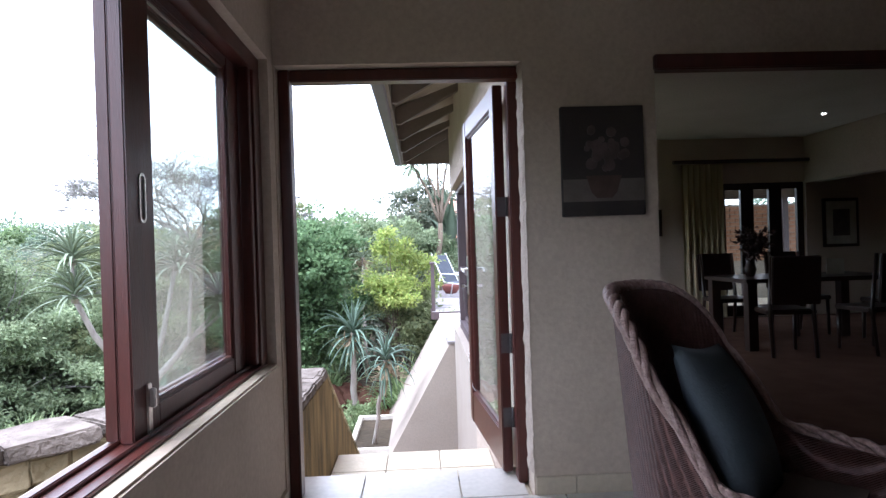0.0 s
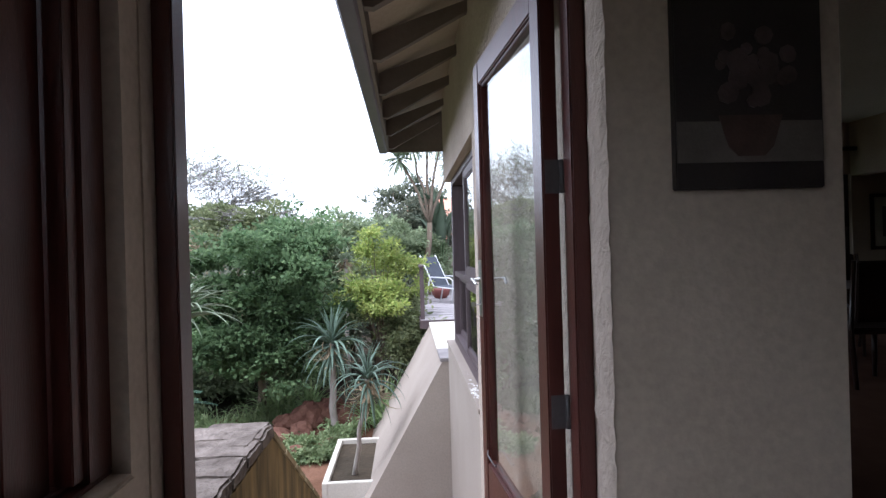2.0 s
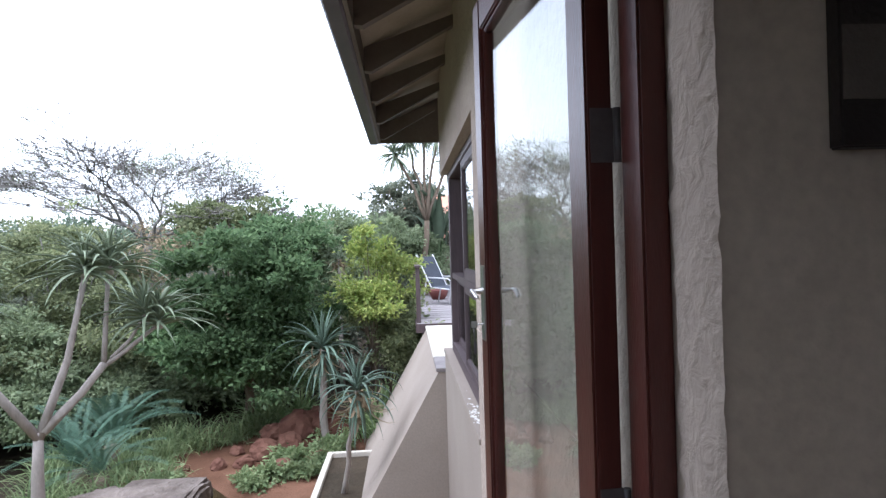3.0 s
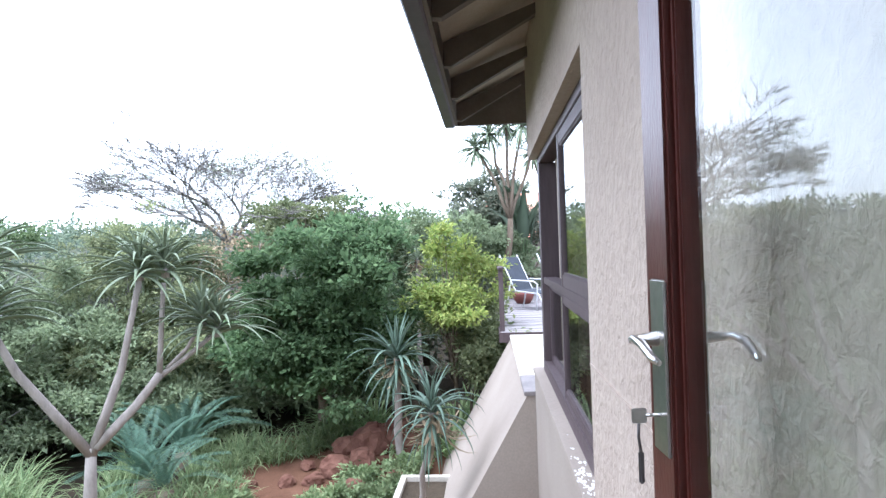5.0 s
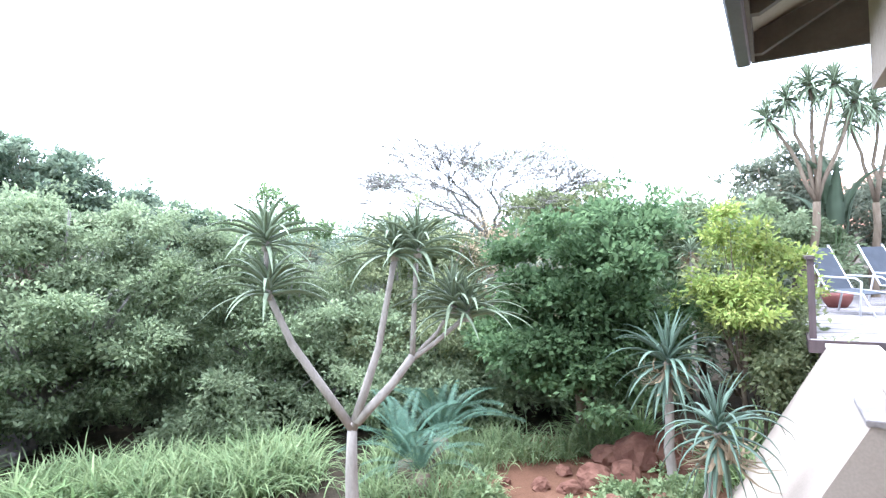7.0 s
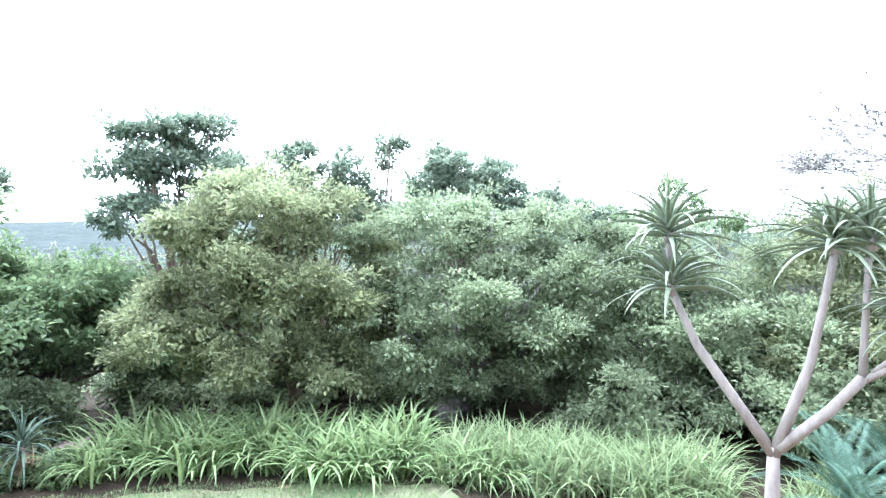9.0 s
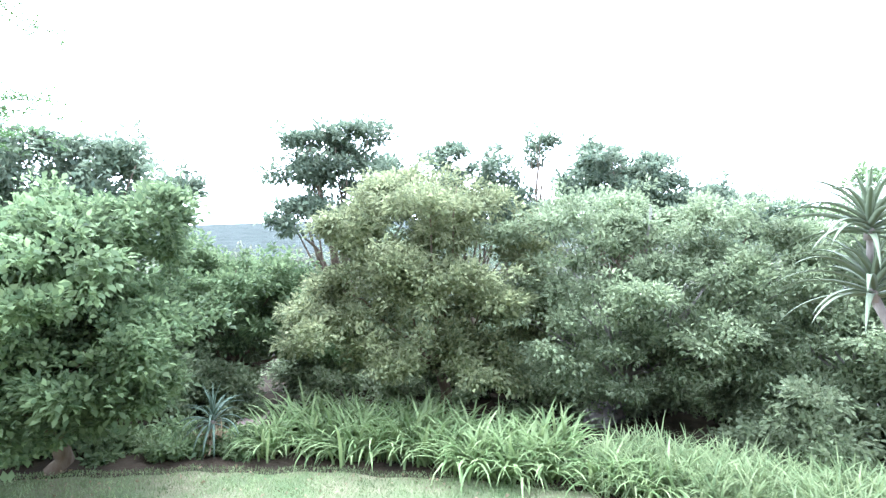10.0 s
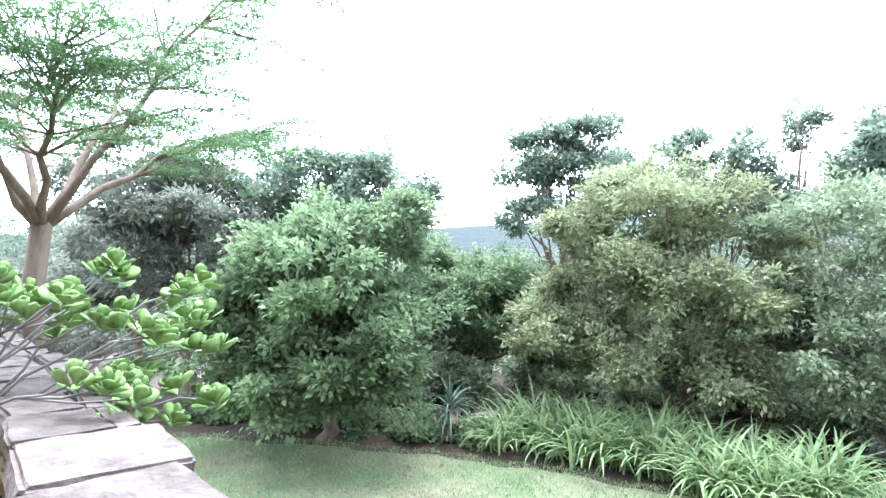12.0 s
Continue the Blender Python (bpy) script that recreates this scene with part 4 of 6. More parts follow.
# battered walkway wall, its cap and the pool behind
bt = thing("battered_wall", "smooth cream plaster wall with a sloping face", "wall", kind="structure")
part("wall_body", prism(bmesh.new(), [(-0.72, -2.4), (0.50, -0.27), (1.0, -0.27), (1.0, -2.4)], "y", 8.724, 12.6), PLASTER_SMOOTH, bt)
slab_y = [8.70, 9.45, 10.35, 11.4, 12.5]
for i, (a, b) in enumerate(zip(slab_y, slab_y[1:])):
    boxed("coping_slab", (0.47, 1.02, a, b - 0.012, -0.27, -0.225), SLATE if i == 0 else CONCRETE, bt, bevel=0.006)
pool = boxed("water", (1.03, 3.98, 8.85, 12.55, -1.6, -0.42), POOL)
tagged(pool, "still green swimming pool water", "water", kind="structure")

# timber deck with handrail
dk = thing("deck", "silvered timber deck beside the pool", "deck", kind="structure", at=(0, 0, 0))
plank = bpy.data.meshes.new("plank")
_bm = box(bmesh.new(), 0.33, 4.4, -0.067, 0.067, -0.03, 0.0, 0.003)
_bm.to_mesh(plank)
_bm.free()
plank.materials.append(DECK)
for i in range(78):
    ob = new("plank", plank)
    ob.parent = dk
    ob.matrix_basis = pose(0, 12.67 + i * 0.142, -0.20 + 0.004 * math.sin(i * 2.3))
boxed("deck_edge", (0.30, 4.4, 12.56, 12.60, -0.36, -0.20), WOOD_DULL, dk)
boxed("deck_edge", (0.30, 0.328, 12.6, 23.8, -0.36, -0.20), WOOD_DULL, dk)
boxed("deck_base", (0.42, 4.4, 12.62, 23.7, -2.6, -0.235), WOOD_DULL, dk)
rail = thing("handrail", "weathered timber deck handrail", "railing", at=(0.36, 12.75, -0.2))
for i in range(5):
    part("post", box(bmesh.new(), -0.04, 0.04, i * 2.2 - 0.04, i * 2.2 + 0.04, 0, 1.02, 0.006), WOOD_DULL, rail)
part("top_rail", box(bmesh.new(), -0.05, 0.05, -0.08, 9.0, 1.02, 1.07, 0.008), WOOD_DULL, rail)
for z in (0.3, 0.65):
    part("wire", tube(bmesh.new(), [(0, 0, z), (0, 8.8, z)], 0.006, 5), IRON, rail)


def lounger(at, turn):
    root = thing("patio_recliner", "white aluminium recliner with a blue-grey sling", "chair", "patio recliners", at=at, turn=turn)
    part("sling_seat", box(bmesh.new(), -0.29, 0.29, -0.35, 0.25, 0.395, 0.41, 0, pose(0, 0, 0, 6)), SLING, root)
    part("sling_back", box(bmesh.new(), -0.29, 0.29, 0, 0.85, -0.008, 0.008, 0, pose(0, 0.22, 0.42, 62)), SLING, root)
    for sx in (-0.31, 0.31):
        part("side_rail", tube(bmesh.new(), [(sx, -0.62, 0.0), (sx, -0.42, 0.37), (sx, 0.22, 0.42), (sx, 0.66, 1.22)], 0.018, 7), ALU, root)
        part("armrest", tube(bmesh.new(), [(sx, -0.36, 0.0), (sx, -0.40, 0.58), (sx, -0.3, 0.64), (sx, 0.32, 0.66)], 0.018, 7), ALU, root)
        part("leg", tube(bmesh.new(), [(sx, 0.34, 0.65), (sx, 0.5, 0.0)], 0.018, 7), ALU, root)
    return root


lg = lounger((1.12, 16.3, -0.2), 48)
copy_thing(lg, pose(2.1, 17.9, -0.2, 0, 0, 44))
pot = part("plant_pot", tube(bmesh.new(), [(0, 0, 0), (0, 0, 0.12), (0, 0, 0.24), (0, 0, 0.27)], [0.16, 0.24, 0.27, 0.25], 20), CLAY)
pot.matrix_basis = pose(1.0, 17.6, -0.2)
tagged(pot, "round red clay pot standing on the deck", "pot")
hs = thing("neighbour_house", "distant house with a terracotta tiled roof", "house", at=(6.5, 34, -2.5))
part("wall", box(bmesh.new(), -6, 6, -3, 3, 0, 4.2), PLASTER_SMOOTH, hs)
part("roof", prism(bmesh.new(), [(-3.6, 4.2), (0, 6.6), (3.6, 4.2)], "x", -6.4, 6.4), TERRACOTTA, hs)
h2 = thing("distant_house", "far house with a pale pinkish roof among the trees", "house", at=(-33, 57, 0.9), turn=25)
part("wall", box(bmesh.new(), -2.0, 2.0, -2, 2, -3.2, 2.2), PLASTER_SMOOTH, h2)
part("roof", prism(bmesh.new(), [(-2.4, 2.2), (0, 3.0), (2.4, 2.2)], "x", -2.3, 2.3), CONCRETE, h2)

hk = thing("wall_hook", "small black iron hook on the rough plaster wall", "hook", at=(HX, 4.41, 1.05))
part("hook", tube(bmesh.new(), [(0.01, 0, 0.006), (-0.006, 0, 0.008), (-0.011, 0.001, 0.0), (-0.008, 0.003, -0.008)], [0.003, 0.003, 0.0025, 0.002], 6), IRON, hk)


# ---- curved sandstone planter wall ----
def wall_line(s):
    """Outer edge of the curved wall at s metres from the stair, and the way towards the house."""
    pts = [(-0.58, 4.08), (-0.95, 4.10), (-1.22, 3.86), (-1.45, 3.52), (-1.66, 3.18), (-1.92, 2.85), (-2.2, 2.46), (-2.48, 2.05), (-2.78, 1.6), (-3.08, 1.12), (-3.4, 0.6), (-3.75, 0.0), (-4.1, -0.6), (-4.45, -1.2)]
    v = [Vector((*p, 0)) for p in pts]
    for a, b in zip(v, v[1:]):
        d = (b - a).length
        if s <= d:
            w = (b - a).normalized()
            return a + w * s, Vector((-w.y, w.x, 0)), w
        s -= d
    return v[-1], Vector((-w.y, w.x, 0)), w


cw = thing("planter_wall", "curved dry-stacked sandstone planter wall with flat coping", "wall", kind="structure", at=(0, 0, 0))
THICK = 0.32
core = bmesh.new()
prev = None
for i in range(40):
    p, n_, w_ = wall_line(i * 0.155)
    a, b = p + n_ * 0.05, p + n_ * (THICK - 0.05)
    ring = [core.verts.new((q.x, q.y, z)) for q, z in ((a, -2.45), (b, -2.45), (b, 0.30), (a, 0.30))]
    if prev:
        for k in range(4):
            core.faces.new((prev[k], prev[(k + 1) % 4], ring[(k + 1) % 4], ring[k]))
    else:
        core.faces.new(ring)
    prev = ring
core.faces.new(prev)
part("wall_core", core, STONE_DARK, cw)
rnd = random.Random(11)


def stone_block(bm, p, n_, w_, ln, d0, d1, z0, z1, r=0.022):
    """A rough hewn block: its corners are uneven, its edges worn."""
    c = []
    for z in (z0, z1):
        for u, d in ((0.002, d0), (ln - 0.002, d0), (ln - 0.002, d1), (0.002, d1)):
            c.append(bm.verts.new(p + w_ * (u + rnd.uniform(-r, r) * 0.5) + n_ * (d + rnd.uniform(-r, r)) + Vector((0, 0, z + rnd.uniform(-r, r) * 0.35))))
    fs = [bm.faces.new([c[k] for k in f]) for f in ((0, 1, 2, 3), (4, 7, 6, 5), (0, 4, 5, 1), (1, 5, 6, 2), (2, 6, 7, 3), (3, 7, 4, 0))]
    bmesh.ops.bevel(bm, geom=list({e for f in fs for e in f.edges}), offset=0.012, segments=2, affect="EDGES")
    return bm


def worn(bm):
    """Weathers a stone: more points, pushed about by two scales of noise."""
    bmesh.ops.subdivide_edges(bm, edges=[e for e in bm.edges if e.calc_length() > 0.05], cuts=3, use_grid_fill=True)
    for v in bm.verts:
        v.co += Vector((noise.noise(v.co * 14), noise.noise(v.co * 14 + Vector((7, 0, 0))), noise.noise(v.co * 11 + Vector((0, 9, 0))) * 0.9)) * 0.010
        v.co.z += 0.006 * noise.noise(v.co * 40)
    return bm


s = 0.0
while s < 5.9:
    ln = rnd.uniform(0.2, 0.46)
    p, n_, w_ = wall_line(s)
    q, n2, w2_ = wall_line(s + ln * 0.5)
    split = rnd.random() < 0.35
    cut = rnd.uniform(0.08, 0.14)
    ends = ((-0.03, cut), (cut + 0.008, THICK + 0.03)) if split else ((-0.03, THICK + 0.03),)
    for d0, d1 in ends:
        part("coping_stone", worn(stone_block(bmesh.new(), p, n2, w2_, ln, d0 + rnd.uniform(-0.015, 0.015), d1 + rnd.uniform(-0.015, 0.015), 0.295, 0.37 + rnd.uniform(-0.005, 0.006))), STONE, cw)
    s += ln
for row in range(4):
    s = rnd.uniform(0, 0.1)
    while s < 5.8:
        ln = rnd.uniform(0.16, 0.34)
        p, n2, w2_ = wall_line(s)
        _, n2, w2_ = wall_line(s + ln * 0.5)
        z1 = 0.29 - row * 0.13
        part("wall_stone", stone_block(bmesh.new(), p, n2, w2_, ln, 0.0, 0.09, z1 - 0.122, z1), STONE_DARK, cw)
        if row < 2:
            part("wall_stone", stone_block(bmesh.new(), p, n2, w2_, ln, THICK - 0.09, THICK - 0.003, z1 - 0.122, z1), STONE_DARK, cw)
        s += ln
for i in range(5):
    y0 = 2.99 + i * 0.212
    bm = bmesh.new()
    box(bm, -0.97, -0.57, y0, y0 + 0.208, 0.30, 0.37, 0.012)
    part("coping_stone", worn(bm), STONE, sw)
slope = math.degrees(math.atan2(1.92, 2.9))
for i in range(11):
    bm = bmesh.new()
    box(bm, -0.965, -0.572, 0.006, 0.31, 0.0, 0.05, 0.01, pose(0, 4.06 + 0.2635 * i, 0.295 - 0.1745 * i, -slope))
    part("coping_stone", bm, STONE_DARK, sw)
soil = prism(bmesh.new(), [(-0.81, 3.0), (-0.9, 3.9), (-1.15, 3.5), (-1.5, 2.95), (-2.0, 2.2), (-2.6, 1.3), (-3.2, 0.3), (-3.9, -0.9), (-0.81, -1.2)], "z", -0.4, 0.02)
tagged(part("planter_soil", soil, LITTER), "dark gravelly soil in the planter", "soil", kind="structure")
rng = np.random.default_rng(8)
gp = np.stack([rng.uniform(-1.9, -0.85, 900), rng.uniform(-0.3, 2.9, 900), np.full(900, 0.022)], 1)
gp = gp[gp[:, 0] > -0.95 - (3.6 - gp[:, 1]) * 0.55]
gv = leaf_quads(gp, np.tile([0, 0, 0.2], (len(gp), 1)), 0.03, rng, 0.8)
tagged(part("planter_gravel", quads("gravel", gv, LEAF_FACES, LEAF_DRY), LEAF_DRY), "small chips and dry leaves on the planter soil", "gravel", kind="stuff")


# ---- succulent with round leaves, hanging over the wall ----
def round_leaf(name, mat):
    bm = bmesh.new()
    rings = []
    for i, (t, w) in enumerate(((0, 0.12), (0.2, 0.3), (0.45, 0.72), (0.7, 0.86), (0.88, 0.7), (1.0, 0.25))):
        rings.append([bm.verts.new(p) for p in ((t, w / 2, 0.16 * t), (t, 0, 0.02 + 0.1 * t), (t, -w / 2, 0.16 * t), (t, 0, -0.035 * w + 0.1 * t))])
    for a, b in zip(rings, rings[1:]):
        for k in range(4):
            bm.faces.new((a[k], a[(k + 1) % 4], b[(k + 1) % 4], b[k])).smooth = True
    bm.faces.new(rings[-1])
    bm.faces.new(rings[0][::-1])
    bmesh.ops.recalc_face_normals(bm, faces=bm.faces)
    me = bpy.data.meshes.new(name)
    bm.to_mesh(me)
    bm.free()
    me.materials.append(mat)
    return me


succ_leaf = round_leaf("leaf", LEAF_SUCC)
succ = thing("succulent_bush", "sprawling succulent with pale green round leaves", "succulent", at=(-2.0, 1.58, 0.02))
rnd = random.Random(21)
tips = [(-0.35, 0.72, 0.42), (-0.28, 0.95, 0.58), (-0.2, 0.62, 0.74), (-0.42, 0.55, 0.62), (-0.55, 0.85, 0.74), (-0.30, 0.40, 0.70), (-0.5, 0.30, 0.60), (-0.25, 0.20, 0.80), (-0.45, 0.05, 0.72), (-0.62, 0.45, 0.80), (0.0, 1.0, 0.45), (-0.1, 0.0, 0.68), (-0.5, 0.66, 0.36), (-0.2, 0.95, 0.36), (-0.62, 0.98, 0.50), (-0.5, 1.05, 0.30), (-0.72, 0.80, 0.58), (-0.05, 0.35, 0.62)]
for i, tip in enumerate(tips):
    pts = bend((rnd.uniform(-0.05, 0.05), rnd.uniform(-0.05, 0.05), 0), tip, 0.08, 7, 0.03, i)
    br = part("branch", tube(bmesh.new(), pts, [0.010, 0.009, 0.008, 0.007, 0.006, 0.006, 0.005, 0.004], 6), TWIG, succ)
    sides = [(Vector(tip), 12)]
    for q in range(2):
        e = Vector(tip) + Vector((rnd.uniform(-0.13, 0.13), rnd.uniform(-0.13, 0.13), rnd.uniform(-0.08, 0.07)))
        part("twig", tube(bmesh.new(), [pts[5], pts[5].lerp(e, 0.5) + Vector((0, 0, -0.015)), e], [0.005, 0.004, 0.003], 5), TWIG, br)
        sides.append((e, 8))
    for c, n_ in sides:
        lean = (rnd.uniform(-30, 30), rnd.uniform(-30, 30))
        for k in range(n_):
            ob = new("leaf", succ_leaf)
            ob.parent = br
            t = k / n_
            sc = rnd.uniform(0.066, 0.092) * (0.7 + 0.4 * t)
            ob.matrix_basis = pose(c.x, c.y, c.z - 0.035 * t, *lean, 0) @ pose(0, 0, 0, rnd.uniform(-20, 20), -68 + 62 * t + rnd.uniform(-12, 12), k * 137.5) @ Matrix.Translation((0.012, 0, 0)) @ Matrix.Diagonal((sc, sc * 1.1, sc, 1))

# ---- aloes ----
ALOE_LEAVES = [blade_mesh("leaf", 0.42, 0.055, 76, 45, LEAF_ALOE_TREE, n=9), blade_mesh("leaf", 0.60, 0.058, 56, 74, LEAF_ALOE_TREE, n=9), blade_mesh("leaf", 0.68, 0.058, 40, 78, LEAF_ALOE_TREE, n=9), blade_mesh("leaf", 0.68, 0.055, 24, 72, LEAF_ALOE_TREE, n=9), blade_mesh("leaf", 0.64, 0.05, 8, 66, LEAF_ALOE_TREE, n=9)]
at_ = thing("tree_aloe", "forked tree aloe with pale bark and five leaf rosettes", "tree aloe", at=(-4.12, 8.84, GROUND))
B = Vector((-4.12, 8.84, GROUND))


def loc(p):
    return tuple(Vector(p) - B)


fork = loc((-4.10, 8.85, -0.79))
part("trunk", tube(bmesh.new(), [(0.02, 0, -0.1), (0, 0, 0.5), (0.0, 0.0, 1.0), fork], [0.12, 0.078, 0.066, 0.05], 10), BARK_PALE, at_)
limb_ends = [((-4.10, 8.85, -0.87), (-4.55, 8.42, 0.10), (-4.71, 8.27, 0.62), 0.07, 0.045), ((-4.10, 8.85, -0.87), (-3.86, 9.04, 0.0), (-3.70, 9.16, 0.98), 0.07, 0.04),
             ((-4.06, 8.87, -0.80), (-3.75, 9.10, -0.42), (-3.55, 9.26, -0.10), 0.075, 0.055), ((-3.56, 9.25, -0.14), (-3.53, 9.27, 0.40), (-3.50, 9.29, 0.92), 0.045, 0.032),
             ((-3.58, 9.24, -0.15), (-3.36, 9.38, 0.02), (-3.05, 9.56, 0.30), 0.045, 0.032), ((-3.50, 9.30, -0.06), (-3.32, 9.42, 0.15), (-3.18, 9.5, 0.42), 0.035, 0.026), ((-4.71, 8.27, 0.60), (-4.73, 8.26, 0.9), (-4.73, 8.26, 1.2), 0.045, 0.032)]
for a, m, b, r0, r1 in limb_ends:
    part("limb", tube(bmesh.new(), [loc(a), Vector(loc(a)).lerp(Vector(loc(m)), 0.55), loc(m), Vector(loc(m)).lerp(Vector(loc(b)), 0.6), loc(b)], [r0 * 0.76, r0 * 0.68, (r0 + r1) * 0.37, r1 * 0.8, r1 * 0.85], 9), BARK_PALE, at_)
for i, (p, n_) in enumerate((((-4.71, 8.27, 0.74), 38), ((-4.73, 8.26, 1.26), 38), ((-3.70, 9.16, 1.12), 36), ((-3.48, 9.30, 1.14), 38), ((-3.02, 9.58, 0.42), 34), ((-3.16, 9.50, 0.52), 30))):
    rosette(at_, loc(p), ALOE_LEAVES, n_ + 8, i + 3, 1.38, spin=i * 40)

BIG_LEAVES = [blade_mesh("leaf", 0.75, 0.08, 76, 25, LEAF_ALOE), blade_mesh("leaf", 0.85, 0.09, 52, 70, LEAF_ALOE), blade_mesh("leaf", 0.9, 0.09, 30, 92, LEAF_ALOE), blade_mesh("leaf", 0.85, 0.085, -10, 70, LEAF_ALOE), blade_mesh("leaf", 0.8, 0.075, -45, 40, LEAF_ALOE)]
THIN_LEAVES = [blade_mesh("leaf", 0.6, 0.05, 76, 30, LEAF_ALOE), blade_mesh("leaf", 0.68, 0.055, 52, 90, LEAF_ALOE), blade_mesh("leaf", 0.7, 0.055, 34, 122, LEAF_ALOE), blade_mesh("leaf", 0.66, 0.05, 0, 95, LEAF_ALOE), blade_mesh("leaf", 0.6, 0.045, -50, 40, LEAF_ALOE)]


def stemmed_aloe(label, base, top, leaves, count, seed, scale=1.0, r=0.07, skirt=True):
    root = thing("aloe", label, "aloe", "garden aloes", at=base)
    t = tuple(Vector(top) - Vector(base))
    part("stem", tube(bmesh.new(), bend((0, 0, -0.1), t, 0.0, 6, 0.02, seed), [r * 1.2, r, r, r * 0.9, r * 0.9, r * 0.8, r * 0.8], 8), BARK_PALE, root)
    rosette(root, t, leaves, count, seed, scale)
    if skirt:
        part("dry_leaves", strap_clump("dry_leaves", 30, 0.55 * scale, 0.05, LEAF_DRY, seed, 0.03, 1.6), LEAF_DRY, root, "skirt of dry hanging leaves").matrix_basis = pose(t[0], t[1], t[2] - 0.08, 180, 0, 0)
    return root


stemmed_aloe("tall grey-green aloe on a stem among red rocks", (-1.40, 12.45, GROUND), (-1.39, 12.45, -0.55), BIG_LEAVES, 58, 2, 1.22)
stemmed_aloe("grey-green aloe with hanging leaves on a leaning stem", (-0.78, 9.75, -2.05), (-0.50, 9.25, -0.55), THIN_LEAVES, 50, 5, 1.12, 0.035)
stemmed_aloe("grey-green aloe rising above the bushes", (-1.62, 17.5, GROUND), (-1.62, 17.5, 1.0), ALOE_LEAVES, 30, 6, 1.1, 0.06)
stemmed_aloe("small spiky aloe at the edge of the lawn", (-10.76, 1.51, GROUND), (-10.76, 1.51, -1.75), THIN_LEAVES, 44, 9, 1.25, 0.06)

pl = thing("planter_box", "cream concrete planter box with soil", "planter", at=(-0.72, 10.2, GROUND))
pb = bmesh.new()
for dims in ((-0.44, -0.36, -0.95, 0.95, 0, 0.33), (0.30, 0.38, -0.95, 0.95, 0, 0.33), (-0.36, 0.30, -0.95, -0.87, 0, 0.33), (-0.36, 0.30, 0.87, 0.95, 0, 0.33)):
    box(pb, *dims, 0.008)
part("box", pb, CONCRETE, pl)
boxed("soil", (-0.36, 0.30, -0.87, 0.87, 0, 0.26), LITTER, pl)


# ---- rocks ----
def rock(at, size, seed, label="rough red-brown garden rock"):
    bm = bmesh.new()
    bmesh.ops.create_icosphere(bm, subdivisions=3, radius=1)
    for v in bm.verts:
        k = 1 + 0.28 * noise.noise(v.co * 1.3 + Vector((seed, 0, 0))) + 0.12 * noise.noise(v.co * 3.5 + Vector((0, seed, 0)))
        c = v.co * k
        c = Vector((round(c.x * 2.4) / 2.4 * 0.4 + c.x * 0.6, round(c.y * 2.4) / 2.4 * 0.4 + c.y * 0.6, max(c.z, -0.35)))
        v.co = Vector((c.x * size[0], c.y * size[1], c.z * size[2]))
    ob = part("rock", bm, ROCK)
    ob.matrix_basis = pose(at[0], at[1], at[2] + 0.3 * size[2], 0, 0, seed * 57)
    return tagged(ob, label, "rock", "garden rocks")


rnd = random.Random(4)
for i, (x, y, q) in enumerate(((-2.0, 13.2, 0.42), (-1.6, 13.5, 0.45), (-1.1, 13.1, 0.35), (-2.45, 13.1, 0.25), (-2.0, 12.4, 0.28), (-2.35, 12.1, 0.22), (-2.6, 11.7, 0.14), (-3.0, 11.6, 0.12), (-1.9, 11.4, 0.16), (-1.35, 11.7, 0.18), (-3.5, 11.5, 0.10), (-2.9, 12.3, 0.12))):
    rock((x, y, GROUND), (q * rnd.uniform(0.9, 1.3), q * rnd.uniform(0.8, 1.1), q * rnd.uniform(0.7, 1.0)), i + 1)
rock((-12.3, 9.1, GROUND - 0.1), (0.9, 0.35, 0.28), 31, "flat grey stone slab under the trees").data.materials[0] = SLATE


def cover(name, label, pts, mat, leaf, per, clump, seed):
    v = crown_mesh(name, [(x, y, GROUND + 0.05, r, r, 0.12) for x, y, r in pts], mat, leaf, per, 1.0, seed, clump)
    return tagged(part(name, v, mat), label, "ground cover", kind="stuff")


cover("ground_cover", "low bright green ground cover over red soil", [(-1.7, 11.9, 0.5), (-1.5, 11.2, 0.4), (-2.1, 11.0, 0.35), (-3.6, 10.8, 0.4), (-1.2, 12.2, 0.35)], LEAF_GRASS, 0.073, 35, 0.16, 3)
cover("shrub_border", "low dark green planting along the lawn edge", [(-11.2, -4.2 + 0.8 * i, 0.6) for i in range(8)] + [(-10.9, 2.1, 0.5), (-10.8, 0.9, 0.5)], LEAF_MID, 0.110, 35, 0.22, 5)

# ---- strap-leaved lilies, grasses, cycads ----
LILY = [strap_clump("lily_clump", 100, 1.15, 0.058, LEAF_LILY, 40 + i, 0.17) for i in range(5)]
GRASS = [strap_clump("grass_tuft", 130, 0.8, 0.026, LEAF_GRASS, 60 + i, 0.16, 0.9) for i in range(4)]


STRAPS = [strap_clump("leaf", 1, 1.2, 0.062, LEAF_LILY, 200 + i, 0.0) for i in range(9)]


def scatter(kind, meshes, label, category, group, spots, seed, low, high, single=0):
    r = random.Random(seed)
    for x, y in spots:
        k = r.uniform(low, high)
        ob = thing(kind, label, category, group)
        ob.matrix_basis = pose(x, y, height(x, y), 0, 0, r.uniform(0, 360)) @ Matrix.Diagonal((k, k, k, 1))
        tagged(part("foliage", r.choice(meshes), None, ob), kind="stuff")
        for q in range(single):
            lf = new("leaf", r.choice(STRAPS))
            lf.parent = ob
            lf.matrix_basis = pose(r.gauss(0, 0.12), r.gauss(0, 0.12), 0, 0, 0, r.uniform(0, 360))


